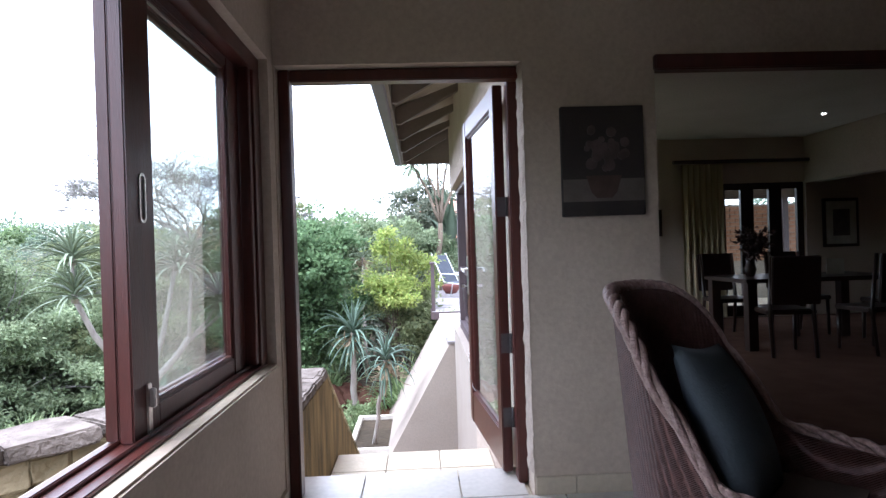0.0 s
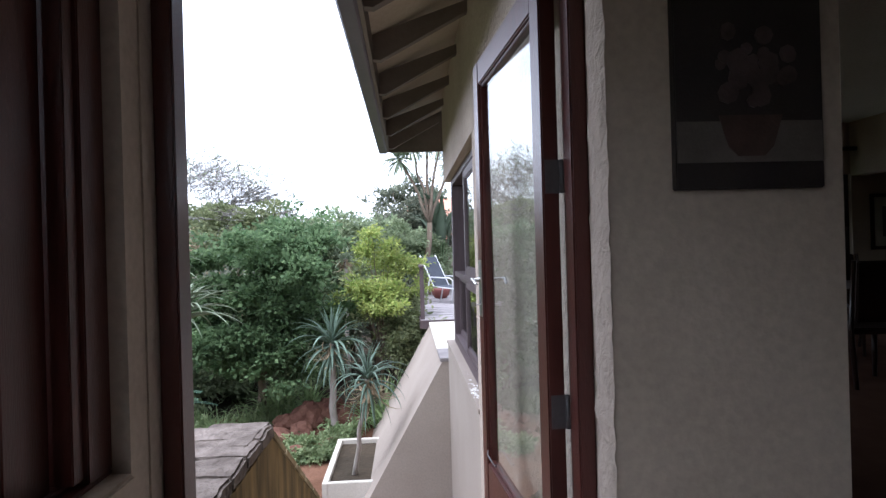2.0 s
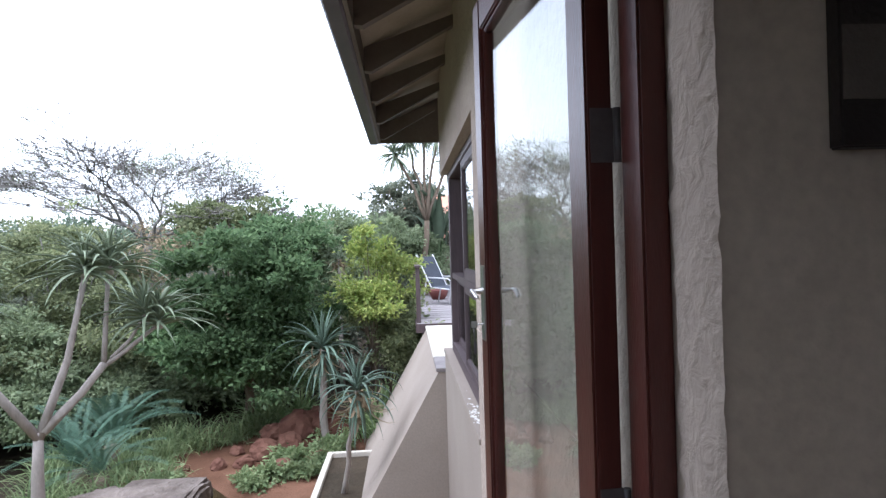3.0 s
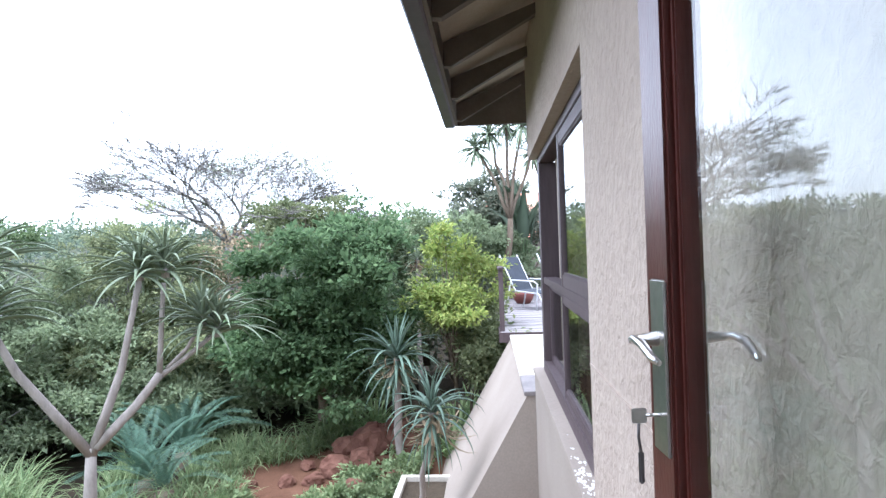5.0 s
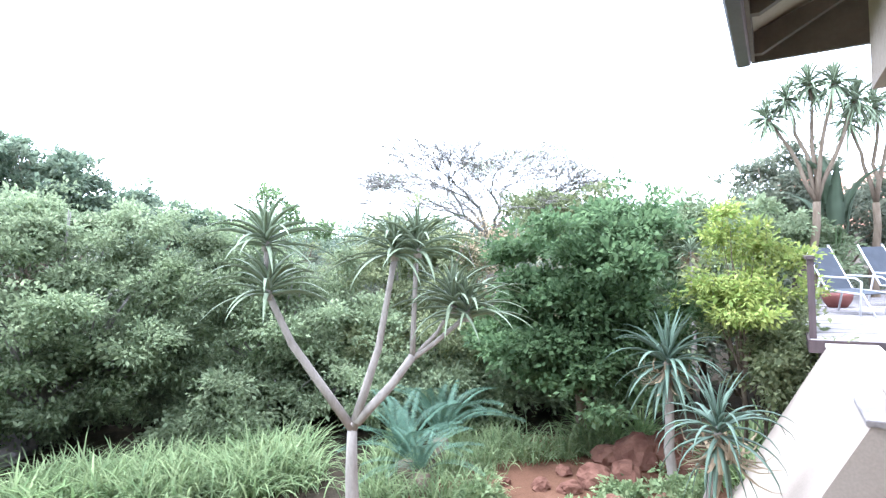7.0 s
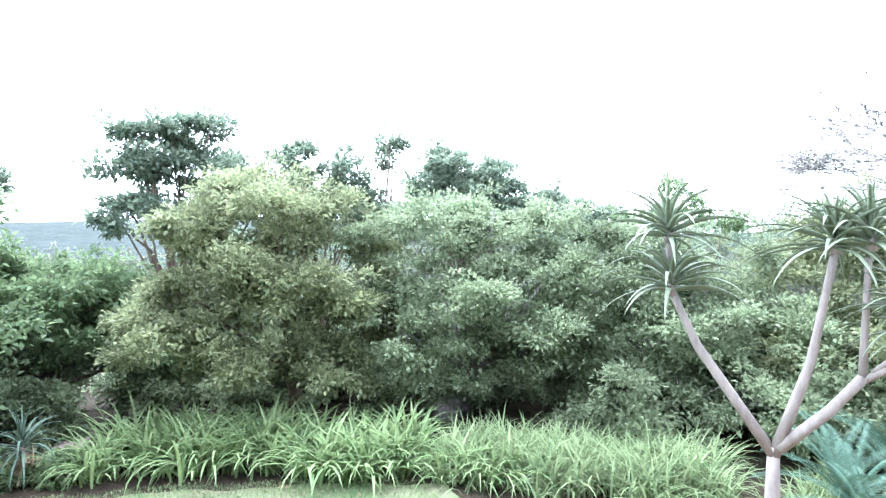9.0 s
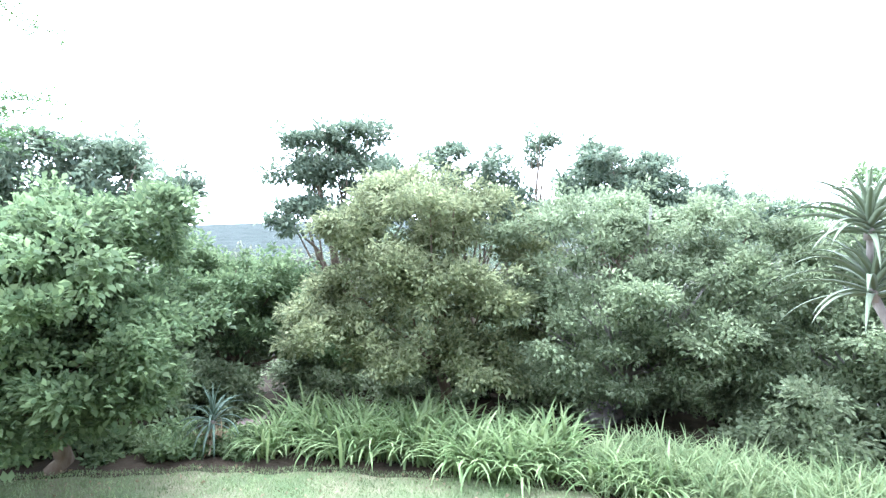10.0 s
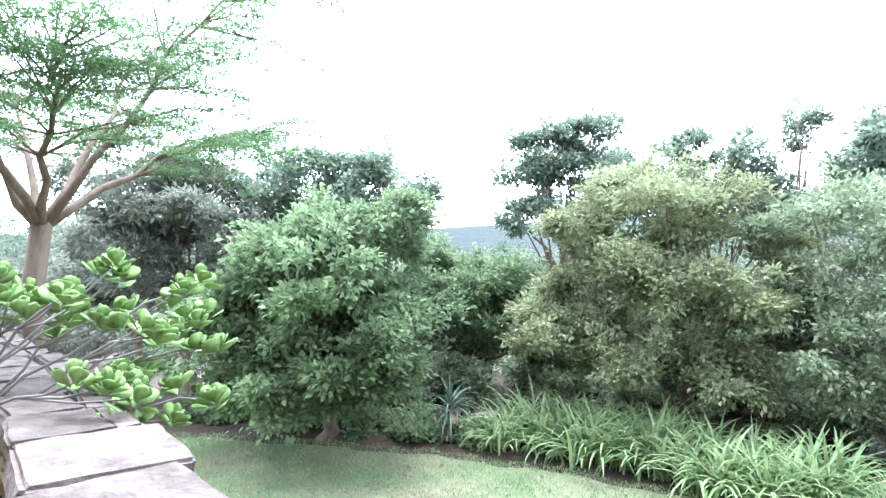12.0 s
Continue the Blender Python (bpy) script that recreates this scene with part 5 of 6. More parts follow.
def band(pts, width, step, seed):
    """Spots along a line, in rows across a band of that width."""
    r = random.Random(seed)
    out = []
    for (x0, y0), (x1, y1) in zip(pts, pts[1:]):
        d = Vector((x1 - x0, y1 - y0))
        n_ = Vector((-d.y, d.x)).normalized()
        for k in range(max(1, int(d.length / step))):
            for row in range(max(1, int(width / step))):
                t = (k + r.uniform(-0.3, 0.3)) / max(1, int(d.length / step))
                off = (row + 0.5 + r.uniform(-0.3, 0.3)) * step
                out.append((x0 + d.x * t + n_.x * off, y0 + d.y * t + n_.y * off))
    return out


front = [(-10.35, 2.7), (-10.0, 4.0), (-9.5, 5.0), (-8.7, 6.1), (-8.3, 7.2)]
scatter("lily_clump", LILY, "clump of fresh green strap-leaved lilies", "lily", "lily border", band(front, 0.5, 0.5, 31), 32, 0.85, 1.1, 26)
scatter("lily_clump", LILY, "clump of fresh green strap-leaved lilies", "lily", "lily border", band([(x - 0.5, y + 0.25) for x, y in front], 1.2, 0.5, 1), 2, 0.8, 1.1)
front2 = [(-8.2, 7.4), (-7.3, 8.4), (-6.6, 9.2), (-5.7, 10.2)]
scatter("grass_tuft", GRASS, "tuft of tall green grass", "grass", "grass border", band(front2, 1.7, 0.42, 3), 4, 0.95, 1.35)
scatter("lily_clump", LILY, "clump of fresh green strap-leaved lilies", "lily", "lily border", band([(-8.1, 7.3), (-7.4, 8.2)], 0.9, 0.5, 5), 6, 0.7, 0.9)
scatter("grass_tuft", GRASS, "tuft of tall green grass", "grass", "grass border", [(-4.1, 12.4), (-4.4, 12.8), (-3.6, 12.6), (-3.9, 13.1), (-4.7, 12.4), (-5.0, 10.4), (-4.5, 10.1), (-4.0, 10.5), (-3.7, 11.0), (-4.4, 11.5), (-5.4, 11.3), (-5.6, 11.9), (-4.0, 11.9), (-3.2, 13.0), (-3.0, 13.4), (-4.3, 13.3), (-2.7, 13.6), (-5.0, 12.9)], 7, 0.7, 1.05)
scatter("grass_tuft", GRASS, "tuft of tall green grass", "grass", "grass border", [(-10.6, 1.9), (-10.9, 2.3), (-10.8, 1.1), (-10.7, 0.7), (-11.1, 0.4)], 8, 0.6, 0.8)
scatter("lily_clump", LILY, "clump of dark strap leaves behind the lime bush", "lily", "lily border", [(-0.2, 12.3), (-0.1, 12.9), (-0.5, 12.8), (-2.2, 14.3), (-2.8, 14.0), (-0.3, 14.6)], 9, 0.8, 1.0)


def frond_mesh(length, seed):
    rng = np.random.default_rng(seed)
    n = 46
    vs = []
    for i in range(n):
        t = 0.12 + 0.88 * i / n
        a = radians(62 - 70 * t ** 1.3)
        x = length * t * math.cos(radians(62 - 40 * t))
        z = length * t * math.sin(radians(62 - 40 * t))
        ln = 0.17 * math.sin(math.pi * min(0.98, 0.15 + 0.8 * t)) + 0.03
        for sd in (-1, 1):
            b = np.array([x, 0, z])
            d = np.array([0.55 * math.cos(a), sd * 0.85, 0.55 * math.sin(a) + 0.25])
            d /= np.linalg.norm(d)
            wv = np.array([math.cos(a), 0, math.sin(a)]) * 0.008
            mid = b + d * ln * 0.5 + np.array([0, 0, 0.01])
            vs.append([b, mid + wv, b + d * ln - np.array([0, 0, 0.02]), mid - wv])
    return quads("frond", np.array(vs), LEAF_FACES, LEAF_CYCAD)


FRONDS = [frond_mesh(1.25, i) for i in range(3)]


def cycad(at, count, seed, k=1.0):
    root = thing("cycad", "dark blue-green cycad with stiff arching fronds", "cycad", "garden cycads", at=at)
    part("stem", tube(bmesh.new(), [(0, 0, -0.1), (0, 0, 0.3)], [0.16, 0.13], 10), BARK, root)
    r = random.Random(seed)
    for i in range(count):
        ob = tagged(part("frond", FRONDS[i % 3], LEAF_CYCAD, root), kind="stuff")
        q = k * r.uniform(0.85, 1.15)
        ob.matrix_basis = pose(0, 0, 0.28, 0, r.uniform(-28, 14), i * 137.5) @ Matrix.Diagonal((q, q, q, 1))


cycad((-4.85, 10.95, GROUND), 18, 1, 0.9)
cycad((-4.35, 10.6, GROUND), 13, 2, 0.7)
cycad((-4.9, 12.1, GROUND), 14, 3, 1.1)

# ---- trees and bushes ----
G = GROUND
tree("lime green and yellow bush behind the aloes", (-0.5, 13.6, G), [(-0.5, 13.55, 0.5, 0.75, 0.7, 0.48), (-0.75, 13.5, 1.0, 0.28, 0.28, 0.34), (-0.68, 13.45, 1.4, 0.13, 0.13, 0.22), (-0.35, 13.5, 1.12, 0.16, 0.16, 0.2), (-0.1, 13.5, 0.85, 0.3, 0.3, 0.22), (-0.6, 13.4, 0.1, 0.8, 0.7, 0.3)], LEAF_LIME, 0.085, 30, 0.8, 12, 0.26, 0.04, group="garden bushes", name="bush", category="bush")
tree("yellowish bush growing through the lime bush", (-0.25, 13.9, G), [(-0.4, 13.7, -0.7, 1.05, 0.9, 0.95), (0.0, 13.5, -0.6, 0.6, 0.6, 0.6)], LEAF_OLIVE, 0.091, 35, 0.7, 13, 0.26, 0.03, group="garden bushes", name="bush", category="bush")
tree("dense dark green rounded tree", (-3.2, 14.0, G), [(-2.9, 13.9, 0.55, 1.45, 1.3, 1.05), (-3.5, 13.6, -0.35, 1.2, 1.1, 0.9), (-2.3, 13.9, -0.4, 1.15, 1.0, 0.9), (-2.8, 13.4, -0.9, 1.3, 1.0, 0.7)], LEAF_FIG, 0.104, 52, 1.0, 14, 0.3, 0.09, aspect=0.6)
tree("leafy green garden tree with glossy leaves", (-10.2, -0.6, G), [(-9.5, -0.5, 0.6, 1.5, 1.5, 1.2), (-9.5, -1.6, -0.1, 1.3, 1.3, 1.0), (-9.3, 0.35, -0.3, 1.0, 0.95, 0.9), (-9.3, -0.6, -0.75, 1.4, 1.6, 0.8), (-9.5, -0.9, -1.25, 1.2, 1.4, 0.5), (-10.2, 0.35, 1.2, 1.1, 1.0, 0.8)], LEAF_MID, 0.108, 62, 0.95, 15, 0.32, 0.12, aspect=0.58)
tree("tall spreading tree behind the garden tree", (-13.5, -1.9, G), [(-12.8, -1.2, 2.75, 0.9, 0.8, 0.5), (-12.8, -2.2, 2.9, 1.0, 0.9, 0.5), (-12.9, -3.2, 2.6, 1.0, 0.9, 0.55), (-12.4, -0.2, 2.75, 0.7, 0.6, 0.35), (-12.5, 0.2, 2.2, 0.7, 0.6, 0.3), (-13.2, -2.0, 1.7, 1.5, 1.9, 0.9), (-13.0, -3.6, 1.6, 1.1, 0.9, 0.7)], LEAF_DEEP, 0.14, 28, 0.8, 16, 0.32, 0.11, extra=3)
tree("leafy tree closing the gap over the path", (-15.4, 0.7, G), [(-15.0, 0.9, 0.3, 1.4, 1.5, 0.85), (-15.2, -0.4, 0.1, 1.3, 1.2, 0.9), (-14.8, 2.0, -0.1, 1.2, 1.1, 0.85), (-14.9, 0.4, -0.8, 1.2, 1.5, 0.6), (-14.6, 2.6, -0.9, 1.1, 1.0, 0.7)], LEAF_MID, 0.13, 40, 0.9, 116, 0.34, 0.11, extra=2)
tree("dark dense tree by the drive", (-12.2, -5.2, G), [(-11.6, -4.8, 2.3, 1.6, 1.7, 0.9), (-11.8, -6.4, 2.6, 1.7, 1.5, 1.0), (-11.3, -3.7, 1.4, 1.2, 1.0, 0.9), (-11.5, -5.2, 0.9, 1.5, 1.7, 0.8), (-11.4, -3.6, 0.2, 1.1, 1.0, 0.8)], LEAF_DARK, 0.122, 40, 0.9, 17, 0.34, 0.13, extra=2)
tree("small dark tree on the drive", (-13.0, -7.2, G), [(-13, -7.2, 0.4, 1.3, 1.3, 0.8), (-13.2, -8.4, 0.6, 1.4, 1.3, 0.9)], LEAF_DARK, 0.134, 38, 0.8, 18, 0.34, 0.12)
tree("tall tree with layered foliage", (-16.5, 3.6, G), [(-16.2, 2.9, 3.9, 0.9, 0.9, 0.4), (-16.2, 3.8, 4.15, 0.8, 0.9, 0.42), (-16.0, 2.3, 3.2, 0.6, 0.7, 0.3), (-16.0, 3.2, 3.2, 0.8, 0.8, 0.35), (-16.0, 2.5, 2.1, 0.7, 0.8, 0.4), (-16.3, 4.4, 3.4, 0.9, 0.9, 0.5), (-16.2, 3.6, 2.4, 1.0, 1.2, 0.7), (-16.1, 5.2, 2.9, 0.7, 0.8, 0.4)], LEAF_DEEP, 0.15, 26, 0.8, 19, 0.32, 0.12, extra=3)
tree("broad olive green tree", (-12.8, 5.9, G), [(-12.0, 4.9, 1.9, 1.4, 1.7, 0.75), (-11.9, 6.0, 1.3, 1.4, 1.5, 0.8), (-11.4, 4.4, 0.5, 1.1, 1.2, 0.75), (-11.5, 5.6, 0.1, 1.2, 1.3, 0.7), (-11.8, 3.5, -0.3, 1.1, 0.9, 0.7), (-11.6, 6.6, -0.5, 1.0, 0.8, 0.7), (-11.2, 5.2, -0.9, 1.1, 1.5, 0.5)], LEAF_OLIVE, 0.094, 62, 0.95, 20, 0.33, 0.11, extra=2)
tree("grey-green spreading tree with pale branches", (-12.2, 9.4, G), [(-11.6, 8.4, 1.5, 1.4, 1.5, 0.8), (-11.2, 10.0, 1.3, 1.5, 1.6, 0.85), (-10.9, 8.3, 0.1, 1.2, 1.3, 0.8), (-10.6, 9.8, -0.1, 1.3, 1.4, 0.9), (-10.2, 11.2, 0.4, 1.3, 1.4, 1.0), (-11.2, 7.4, -0.3, 1.0, 0.9, 0.7), (-10.5, 9.0, -1.0, 1.1, 1.5, 0.6), (-10.0, 10.8, -0.8, 1.0, 1.2, 0.7)], LEAF_GREY, 0.09, 50, 0.9, 21, 0.32, 0.085, TWIG, extra=6)
tree("thin tall tree with a tufted top", (-15.2, 8.3, G), [(-15.0, 8.6, 4.0, 0.42, 0.42, 0.22), (-15.0, 8.45, 3.55, 0.22, 0.22, 0.15)], LEAF_DEEP, 0.12, 22, 1.0, 22, 0.24, 0.09, extra=4)
tree("two-headed leafy tree over the olive tree", (-15.3, 6.8, G), [(-15.0, 6.1, 3.45, 0.5, 0.5, 0.4), (-15.0, 7.2, 3.15, 0.55, 0.55, 0.55), (-15.0, 6.0, 2.9, 0.5, 0.5, 0.35), (-15.1, 7.3, 2.4, 0.7, 0.8, 0.6), (-15.1, 6.3, 2.0, 0.8, 0.9, 0.6), (-15.1, 8.3, 1.9, 0.8, 0.9, 0.6)], LEAF_DEEP, 0.14, 26, 0.8, 122, 0.3, 0.08, extra=3)
tree("tall spreading dark green tree", (-16.4, 11.0, G), [(-15.9, 10.2, 3.3, 0.9, 0.8, 0.5), (-15.9, 10.9, 3.75, 0.9, 0.8, 0.45), (-15.8, 11.9, 3.6, 0.8, 0.8, 0.38), (-15.8, 12.6, 3.1, 0.7, 0.7, 0.28), (-16.0, 11.2, 2.9, 1.2, 1.2, 0.5), (-16.0, 10.4, 2.3, 1.2, 1.2, 0.6), (-15.7, 13.1, 2.4, 0.6, 0.6, 0.22), (-15.9, 12.0, 2.3, 1.0, 1.0, 0.5)], LEAF_DEEP, 0.15, 26, 0.8, 23, 0.32, 0.12, extra=3)
tree("small leafy tree behind the grey trees", (-17.4, 15.0, G), [(-17.2, 15.0, 2.4, 1.5, 1.6, 0.7), (-17.0, 16.5, 2.0, 1.3, 1.4, 0.6)], LEAF_DEEP, 0.171, 35, 0.8, 24, 0.36, 0.1)
tree("slender open tree over the thicket", (-11.6, 15.6, G), [(-11.6, 14.7, 2.65, 0.4, 0.42, 0.3), (-11.3, 15.3, 2.15, 0.55, 0.5, 0.3), (-11.7, 13.9, 1.95, 0.5, 0.5, 0.28), (-11.3, 16.3, 1.8, 0.6, 0.6, 0.25)], LEAF_MID, 0.12, 16, 0.7, 25, 0.26, 0.05, extra=4)
tree("grey-green thicket tree with dense foliage", (-10.0, 13.0, G), [(-9.6, 11.8, 0.6, 1.4, 1.5, 1.0), (-8.6, 12.8, 0.2, 1.4, 1.3, 1.0), (-9.2, 12.0, -0.7, 1.4, 1.5, 0.8), (-7.8, 13.4, -0.6, 1.2, 1.2, 0.8), (-8.7, 11.3, -1.45, 1.3, 1.2, 0.65), (-7.3, 12.3, -1.5, 1.2, 1.1, 0.65), (-6.2, 13.2, -1.55, 1.1, 1.0, 0.6)], LEAF_GREY, 0.088, 56, 0.85, 26, 0.32, 0.07, TWIG, extra=5)
tree("mixed green thicket tree", (-7.8, 15.4, G), [(-8.3, 15.2, 0.9, 1.5, 1.4, 0.9), (-6.8, 15.6, 0.6, 1.4, 1.3, 0.9), (-6.2, 14.6, -0.6, 1.3, 1.2, 0.9), (-7.2, 14.2, -0.9, 1.4, 1.3, 0.8)], LEAF_OLIVE, 0.09, 54, 0.85, 27, 0.32, 0.08, TWIG, extra=5)
tree("sparse buff bush in the thicket", (-5.4, 15.8, G), [(-5.4, 15.6, 0.9, 0.9, 0.9, 0.9), (-5.0, 15.4, 0.0, 0.9, 0.8, 0.8)], LEAF_DRY, 0.073, 22, 0.5, 28, 0.3, 0.05, TWIG, extra=14)
tree("yellow-green tree behind the round tree", (-4.4, 18.2, G), [(-4.6, 17.9, 1.7, 1.5, 1.2, 0.75), (-3.2, 18.4, 1.3, 1.3, 1.1, 0.7)], LEAF_OLIVE, 0.122, 38, 0.75, 29, 0.34, 0.08)
tree("leafy bush beyond the deck rail", (-0.9, 19.6, G), [(-1.2, 19.3, 0.9, 1.6, 1.3, 1.1), (0.2, 19.9, 0.6, 1.2, 1.2, 1.1), (-2.6, 19.0, 0.8, 1.3, 1.2, 1.0), (-1.6, 18.4, -0.3, 1.5, 1.2, 1.0)], LEAF_GREY, 0.116, 42, 0.8, 30, 0.34, 0.08)
tree("dark leafy tree over the deck", (0.6, 22.4, G), [(0.3, 22.0, 2.7, 1.2, 1.1, 0.8), (1.2, 22.6, 1.8, 1.5, 1.3, 1.0), (0.0, 22.2, 1.2, 1.3, 1.2, 1.0), (2.6, 23.2, 1.6, 1.5, 1.2, 1.2)], LEAF_DARK, 0.146, 40, 0.8, 31, 0.36, 0.1)

# bare winter tree
bare = thing("bare_tree", "bare grey tree with fine spreading twigs", "tree", "garden trees", at=(-7.35, 19.4, G))
bb_ = bmesh.new()
rnd = random.Random(77)
top_ = Vector((0, 0, 3.85))
tube(bb_, bend((0, 0, -0.2), top_, 0, 5, 0.05, 3), [0.17, 0.15, 0.14, 0.13, 0.12, 0.11], 8)


def fork(p, d, ln, r, depth, seed):
    """One limb that forks again and again into ever finer, flatter twigs."""
    e = p + d * ln
    tube(bb_, bend(p, e, 0.05 * ln, 3, 0.05 * ln, seed), [r, r * 0.92, r * 0.85, r * 0.78], 6 if r > 0.03 else 3)
    if depth == 0:
        return
    for k in range(3 if depth in (1, 2, 3, 4) else 2):
        side = Vector((rnd.uniform(-1, 1), rnd.uniform(-1, 1), rnd.uniform(-0.5, 0.6)))
        q = (d + 0.62 * side).normalized()
        q.z = max(q.z * 0.74, -0.05)
        fork(e, q.normalized(), ln * rnd.uniform(0.68, 0.9), max(r * 0.64, 0.008), depth - 1, seed * 3 + k)


for i in range(9):
    a = i * 2.4
    fork(top_, Vector((math.cos(a), math.sin(a), 0.35 + 0.4 * (i % 3))).normalized(), rnd.uniform(0.9, 1.2), 0.06, 6, i + 1)
part("trunk", bb_, TWIG, bare)
part("twig_haze", crown_mesh("twig_haze", [(0, 0, 5.3, 3.1, 2.8, 0.95), (-1.3, 0.3, 5.2, 1.5, 1.5, 0.7), (1.5, 0, 5.3, 1.6, 1.5, 0.8)], TWIG, 0.34, 8, 0.9, 79, 0.4, 0.05), TWIG, bare, "fine bare twigs")
part("crown", crown_mesh("crown", [(0.0, 0, 5.5, 3.3, 3.0, 1.1)], LEAF_GREY, 0.05, 16, 0.9, 78, 0.35), LEAF_GREY, bare, "thin remaining grey-green leaves")

# feathery acacia beside the planter wall
ac = thing("acacia_tree", "feathery light green acacia with a pale trunk", "tree", "garden trees", at=(-4.0, -0.25, G))
ab = bmesh.new()
rnd = random.Random(91)
tube(ab, bend((0, 0, -0.1), (0.0, 0.22, 3.5), 0, 6, 0.03, 1), [0.12, 0.10, 0.09, 0.085, 0.08, 0.078, 0.075], 9)
sprays = []
for i in range(7):
    a = i * 2.4 + 0.9
    reach, rise = rnd.uniform(1.0, 2.0), rnd.uniform(0.7, 2.2)
    e = Vector((reach * math.cos(a), 0.22 + reach * math.sin(a), 3.5 + rise))
    pts = bend((0.0, 0.22, 3.45), e, 0.12, 8, 0.05, i)
    tube(ab, pts, [0.042, 0.036, 0.030, 0.025, 0.021, 0.017, 0.013, 0.010, 0.007], 6)
    for k in range(3, 9):
        for j in range(5):
            b_ = a + rnd.uniform(-1.5, 1.5)
            ln = rnd.uniform(0.5, 1.1)
            tip = pts[k] + Vector((ln * math.cos(b_), ln * math.sin(b_), rnd.uniform(-0.06, 0.3)))
            tw = bend(pts[k], tip, 0.06, 5, 0.03, i * 50 + k * 5 + j)
            tube(ab, tw, [0.010, 0.008, 0.007, 0.005, 0.004, 0.002], 4)
            for q in range(1, 6):
                for side in (-1, 1):
                    c_ = b_ + side * rnd.uniform(0.5, 1.2)
                    sp = tw[q] + Vector((0.24 * math.cos(c_), 0.24 * math.sin(c_), rnd.uniform(-0.05, 0.05)))
                    sprays.append((tw[q], sp))
part("trunk", ab, BARK, ac)
rng = np.random.default_rng(92)
pa, pb_ = np.array([tuple(a) for a, b in sprays]), np.array([tuple(b) for a, b in sprays])
tt = rng.uniform(0.0, 1.1, (len(pa), 44, 1))
fp_ = (pa[:, None] + (pb_ - pa)[:, None] * tt + rng.normal(0, 1, (len(pa), 44, 3)) * np.array([0.03, 0.03, 0.010])).reshape(-1, 3)
fo_ = rng.normal(0, 1, fp_.shape) * np.array([1, 1, 0.15])
part("crown", quads("crown", leaf_quads(fp_, fo_, 0.042, rng, 0.26), LEAF_FACES, LEAF_FEATHER), LEAF_FEATHER, ac)

# dragon trees and palms by the deck
DRAG = [blade_mesh("leaf", 0.6, 0.05, 75, 50, LEAF_ALOE_TREE, n=5), blade_mesh("leaf", 0.75, 0.06, 40, 80, LEAF_ALOE_TREE, n=5), blade_mesh("leaf", 0.8, 0.06, 5, 80, LEAF_ALOE_TREE, n=5), blade_mesh("leaf", 0.8, 0.055, -35, 50, LEAF_ALOE_TREE, n=5)]


def dragon(base, forks, seed):
    root = thing("dragon_tree", "slender forked dragon tree with tufted heads", "tree", "dragon trees", at=base)
    bm = bmesh.new()
    mid = Vector((0.15, 0, 2.6))
    tube(bm, bend((0, 0, -0.1), mid, 0, 5, 0.04, seed), [0.11, 0.10, 0.09, 0.085, 0.08, 0.075], 8)
    for i, f in enumerate(forks):
        tube(bm, bend(mid, f, 0.05, 5, 0.06, seed + i), [0.06, 0.05, 0.045, 0.04, 0.035, 0.035], 7)
    part("trunk", bm, BARK, root)
    for i, f in enumerate(forks):
        rosette(root, f, DRAG, 84, seed + i, 1.2, "leaf_head")


dragon((0.65, 19.0, -0.6), [(-0.35, 0.1, 5.0), (0.1, 0.2, 5.3), (0.55, 0, 5.2), (0.95, 0.2, 4.8), (-0.75, 0, 4.6)], 5)
dragon((1.9, 20.6, -0.6), [(0.2, 0.1, 4.9), (0.7, 0.2, 5.2), (-0.3, 0, 4.6)], 15)
PADDLE = [blade_mesh("leaf", 1.5, 0.42, 84, 30, LEAF_DEEP, 0.12, 9), blade_mesh("leaf", 1.4, 0.38, 70, 70, LEAF_DEEP, 0.12, 9)]
sz = thing("wild_banana", "wild banana with large paddle leaves", "banana plant", "garden palms", at=(1.15, 19.7, -0.3))
for i in range(8):
    st_ = part("leaf_stalk", tube(bmesh.new(), [(0, 0, -0.1), (0.1 * math.cos(i * 2.4), 0.1 * math.sin(i * 2.4), 1.0 + 0.08 * i), (0.22 * math.cos(i * 2.4), 0.22 * math.sin(i * 2.4), 1.6 + 0.1 * i)], [0.035, 0.025, 0.015], 6), LEAF_MID, sz)
    lf = part("leaf", PADDLE[i % 2], LEAF_DEEP, st_)
    lf.matrix_basis = pose(0.22 * math.cos(i * 2.4), 0.22 * math.sin(i * 2.4), 1.58 + 0.1 * i, 0, 0, i * 137.5)
PALM = [frond_mesh(2.3, 20 + i) for i in range(3)]
for x, y, z, k in ((-1.9, 21.2, G + 1.6, 1.0), (-0.6, 22.0, G + 2.0, 0.9)):
    root = thing("palm", "feathery garden palm behind the bushes", "palm", "garden palms", at=(x, y, G))
    part("trunk", tube(bmesh.new(), [(0, 0, -0.1), (0, 0, z - G)], [0.14, 0.11], 9), BARK, root)
    for i in range(14):
        ob = tagged(part("frond", PALM[i % 3], LEAF_CYCAD, root), kind="stuff")
        ob.matrix_basis = pose(0, 0, z - G - 0.05, 0, (i % 4) * 12 - 20, i * 137.5) @ Matrix.Diagonal((k, k * 1.3, k, 1))

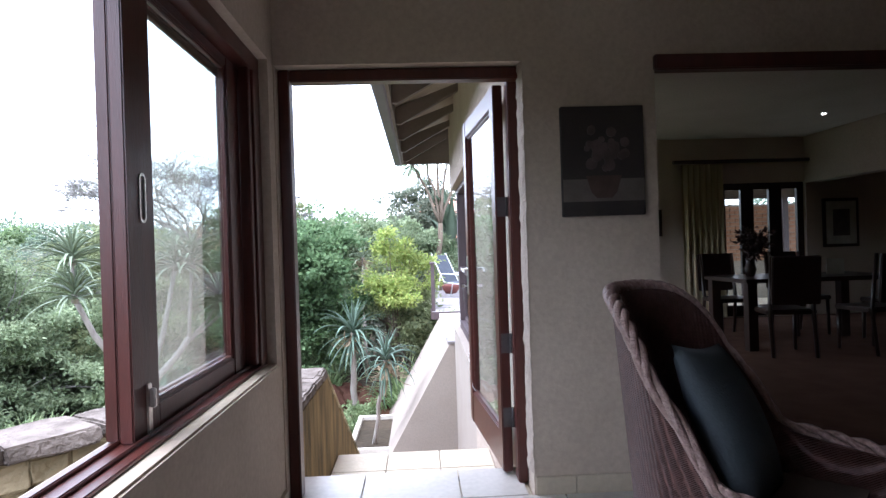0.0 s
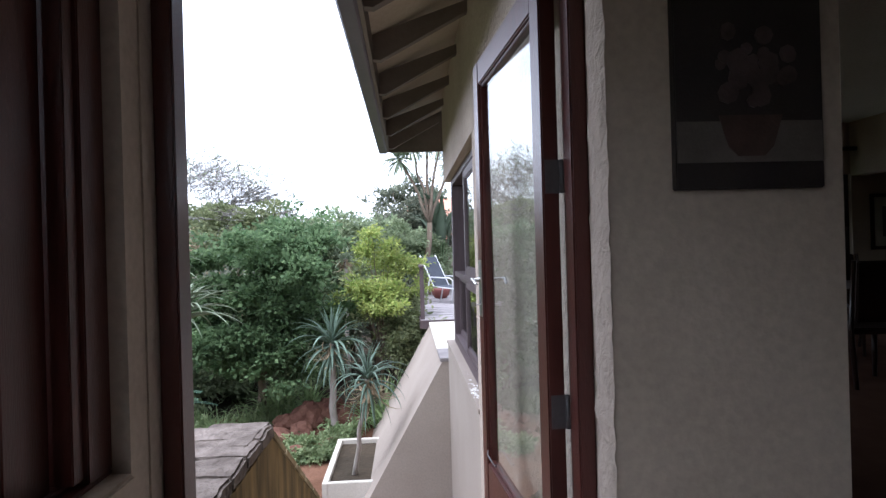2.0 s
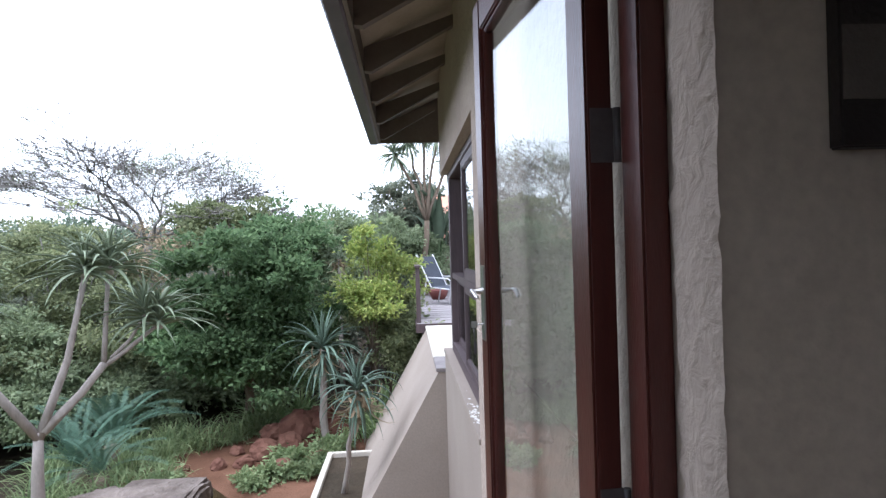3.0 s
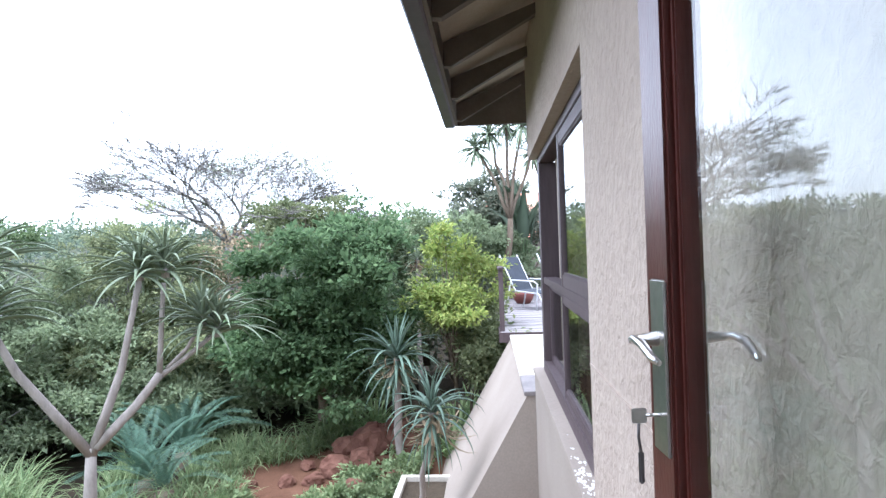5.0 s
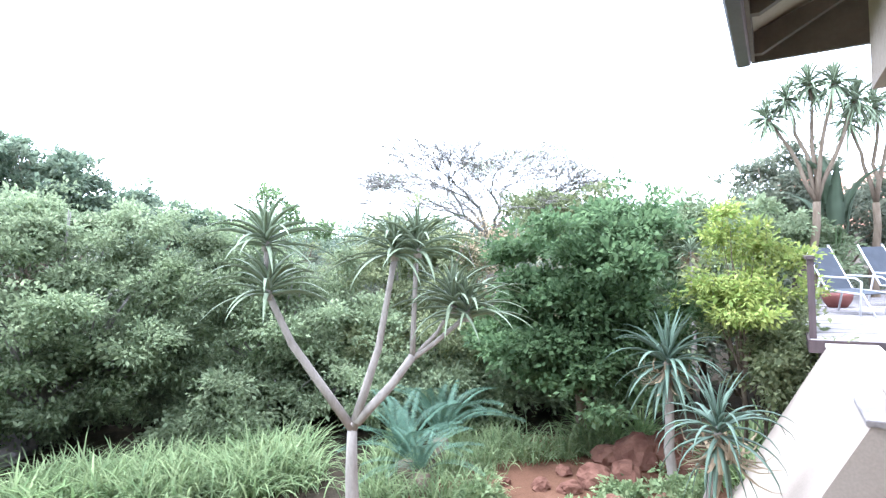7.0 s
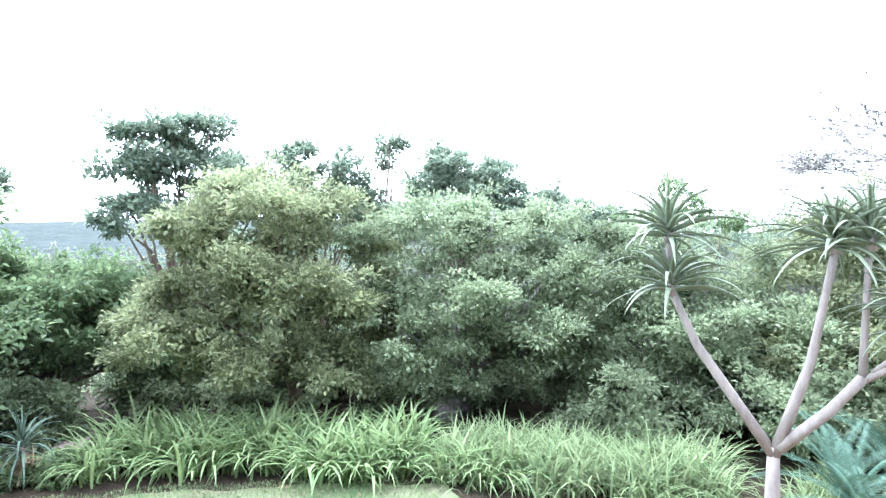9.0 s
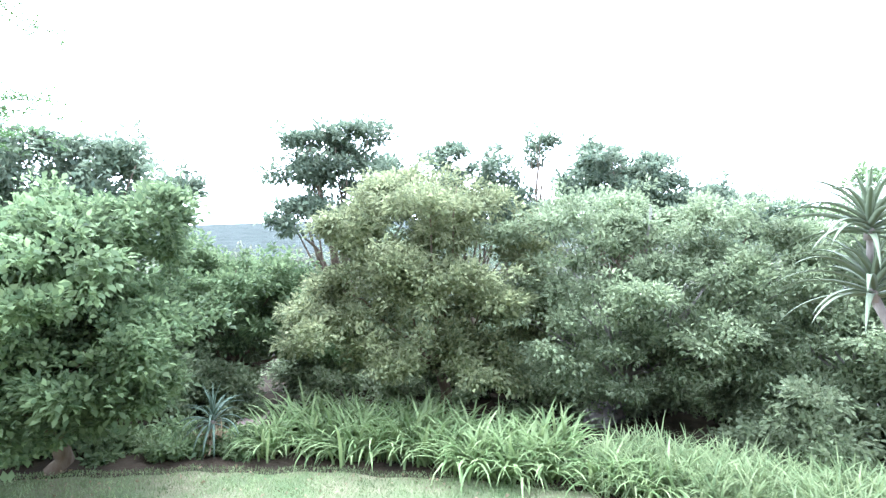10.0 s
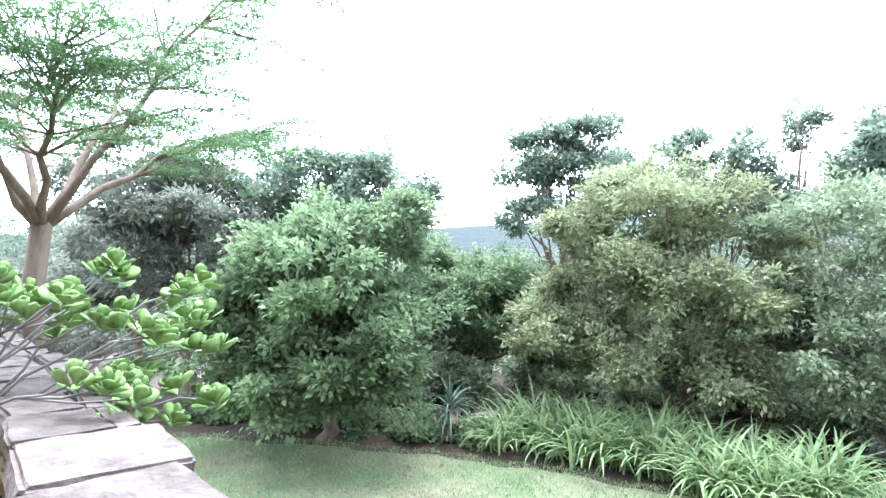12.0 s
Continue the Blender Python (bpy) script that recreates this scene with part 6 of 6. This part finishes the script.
# far woods closing the view
far_blobs = []
rnd = random.Random(51)
for i in range(230):
    a = radians(rnd.uniform(60, 300))
    r = rnd.uniform(18, 40)
    x, y = -3 + r * math.cos(a), 4 + r * math.sin(a)
    far_blobs.append((x, y, -1.9 + rnd.uniform(0, 1.1) + (r - 18) * 0.06, rnd.uniform(1.8, 3.0), rnd.uniform(1.8, 3.0), rnd.uniform(1.2, 1.9)))
tagged(part("far_woods", crown_mesh("far_woods", far_blobs, LEAF_DARK, 0.24, 14, 0.6, 52, 0.62), LEAF_DARK), "dense green woods beyond the garden", "woods", kind="stuff")
ridge = []
rnd = random.Random(57)
for i in range(150):
    deg = 52 + i * 1.62
    if 181 < deg < 199:
        continue
    a, r = radians(deg), rnd.uniform(34, 56)
    x, y = -1 + r * math.cos(a), 4 + r * math.sin(a)
    top = 0.9 + r * (0.060 + 0.028 * noise.noise((deg * 0.11, 0, 2)) + rnd.uniform(-0.008, 0.012))
    ridge.append((x, y, top - 1.9, rnd.uniform(1.8, 3.2), rnd.uniform(1.8, 3.2), rnd.uniform(1.5, 2.2)))
tagged(part("ridge_woods", crown_mesh("ridge_woods", ridge, LEAF_DEEP, 0.26, 12, 0.55, 58, 0.7), LEAF_DEEP), "uneven line of far trees on the rise", "woods", kind="stuff")
under = []
for i in range(46):
    a = radians(88 + i * 3.4)
    r = 12.6 + 2.2 * math.sin(i * 1.7)
    if 186 < 88 + i * 3.4 < 196 or 212 < 88 + i * 3.4:
        continue
    under.append((-3 + r * math.cos(a), 4 + r * math.sin(a), -1.9 + 0.3 * math.sin(i * 2.1), 1.0, 1.0, 0.8))
    under.append((-3 + (r + 2.4) * math.cos(a), 4 + (r + 2.4) * math.sin(a), -1.5 + 0.3 * math.sin(i * 1.3), 1.2, 1.2, 1.1))
tagged(part("undergrowth", crown_mesh("undergrowth", under, LEAF_GREY, 0.11, 36, 1.1, 53, 0.32), LEAF_GREY), "dark shaded undergrowth beneath the trees", "undergrowth", kind="stuff")

# grass blades on the near lawn
rng = np.random.default_rng(61)
gx, gy = rng.uniform(-10.6, -5.0, 90000), rng.uniform(-6.0, 7.0, 90000)
ok = np.array([a > lawn_edge(b) + 0.02 for a, b in zip(gx, gy)])
gx, gy = gx[ok], gy[ok]
gz = np.array([height(a, b) for a, b in zip(gx, gy)])
gpos = np.stack([gx, gy, gz + 0.015], 1)
tagged(part("lawn_grass", quads("lawn_grass", leaf_quads(gpos, np.tile([0, 0, 0.8], (len(gx), 1)), 0.06, rng, 0.14), LEAF_FACES, LEAF_GRASS), LEAF_GRASS), "short mown lawn grass", "grass", kind="stuff")

rng = np.random.default_rng(66)
fx, fy = rng.uniform(-10.2, -5.5, 700), rng.uniform(-5.0, 6.0, 700)
keep = np.array([a > lawn_edge(b) + 0.05 for a, b in zip(fx, fy)])
fx, fy = fx[keep], fy[keep]
fz = np.array([height(a, b) for a, b in zip(fx, fy)]) + 0.045
tagged(part("fallen_leaves", quads("fallen_leaves", leaf_quads(np.stack([fx, fy, fz], 1), np.tile([0.3, 0.3, 0.0], (len(fx), 1)), 0.07, rng, 0.6), LEAF_FACES, LEAF_DRY), LEAF_DRY), "dry buff leaves fallen on the lawn", "leaf litter", kind="stuff")

# ---- floor tiles of the lounge ----
fl = bpy.data.objects["floor"]
tile_me = bpy.data.meshes.new("tile")
_bm = box(bmesh.new(), -0.236, 0.236, -0.236, 0.236, -0.012, 0.0, 0.002)
_bm.to_mesh(tile_me)
_bm.free()
tile_me.materials.append(TILE)
for i in range(6):
    for j in range(11):
        ob = new("tile", tile_me)
        ob.parent = fl
        ob.matrix_basis = pose(-0.45 + 0.48 * i, 2.48 - 0.48 * j, 0.0)
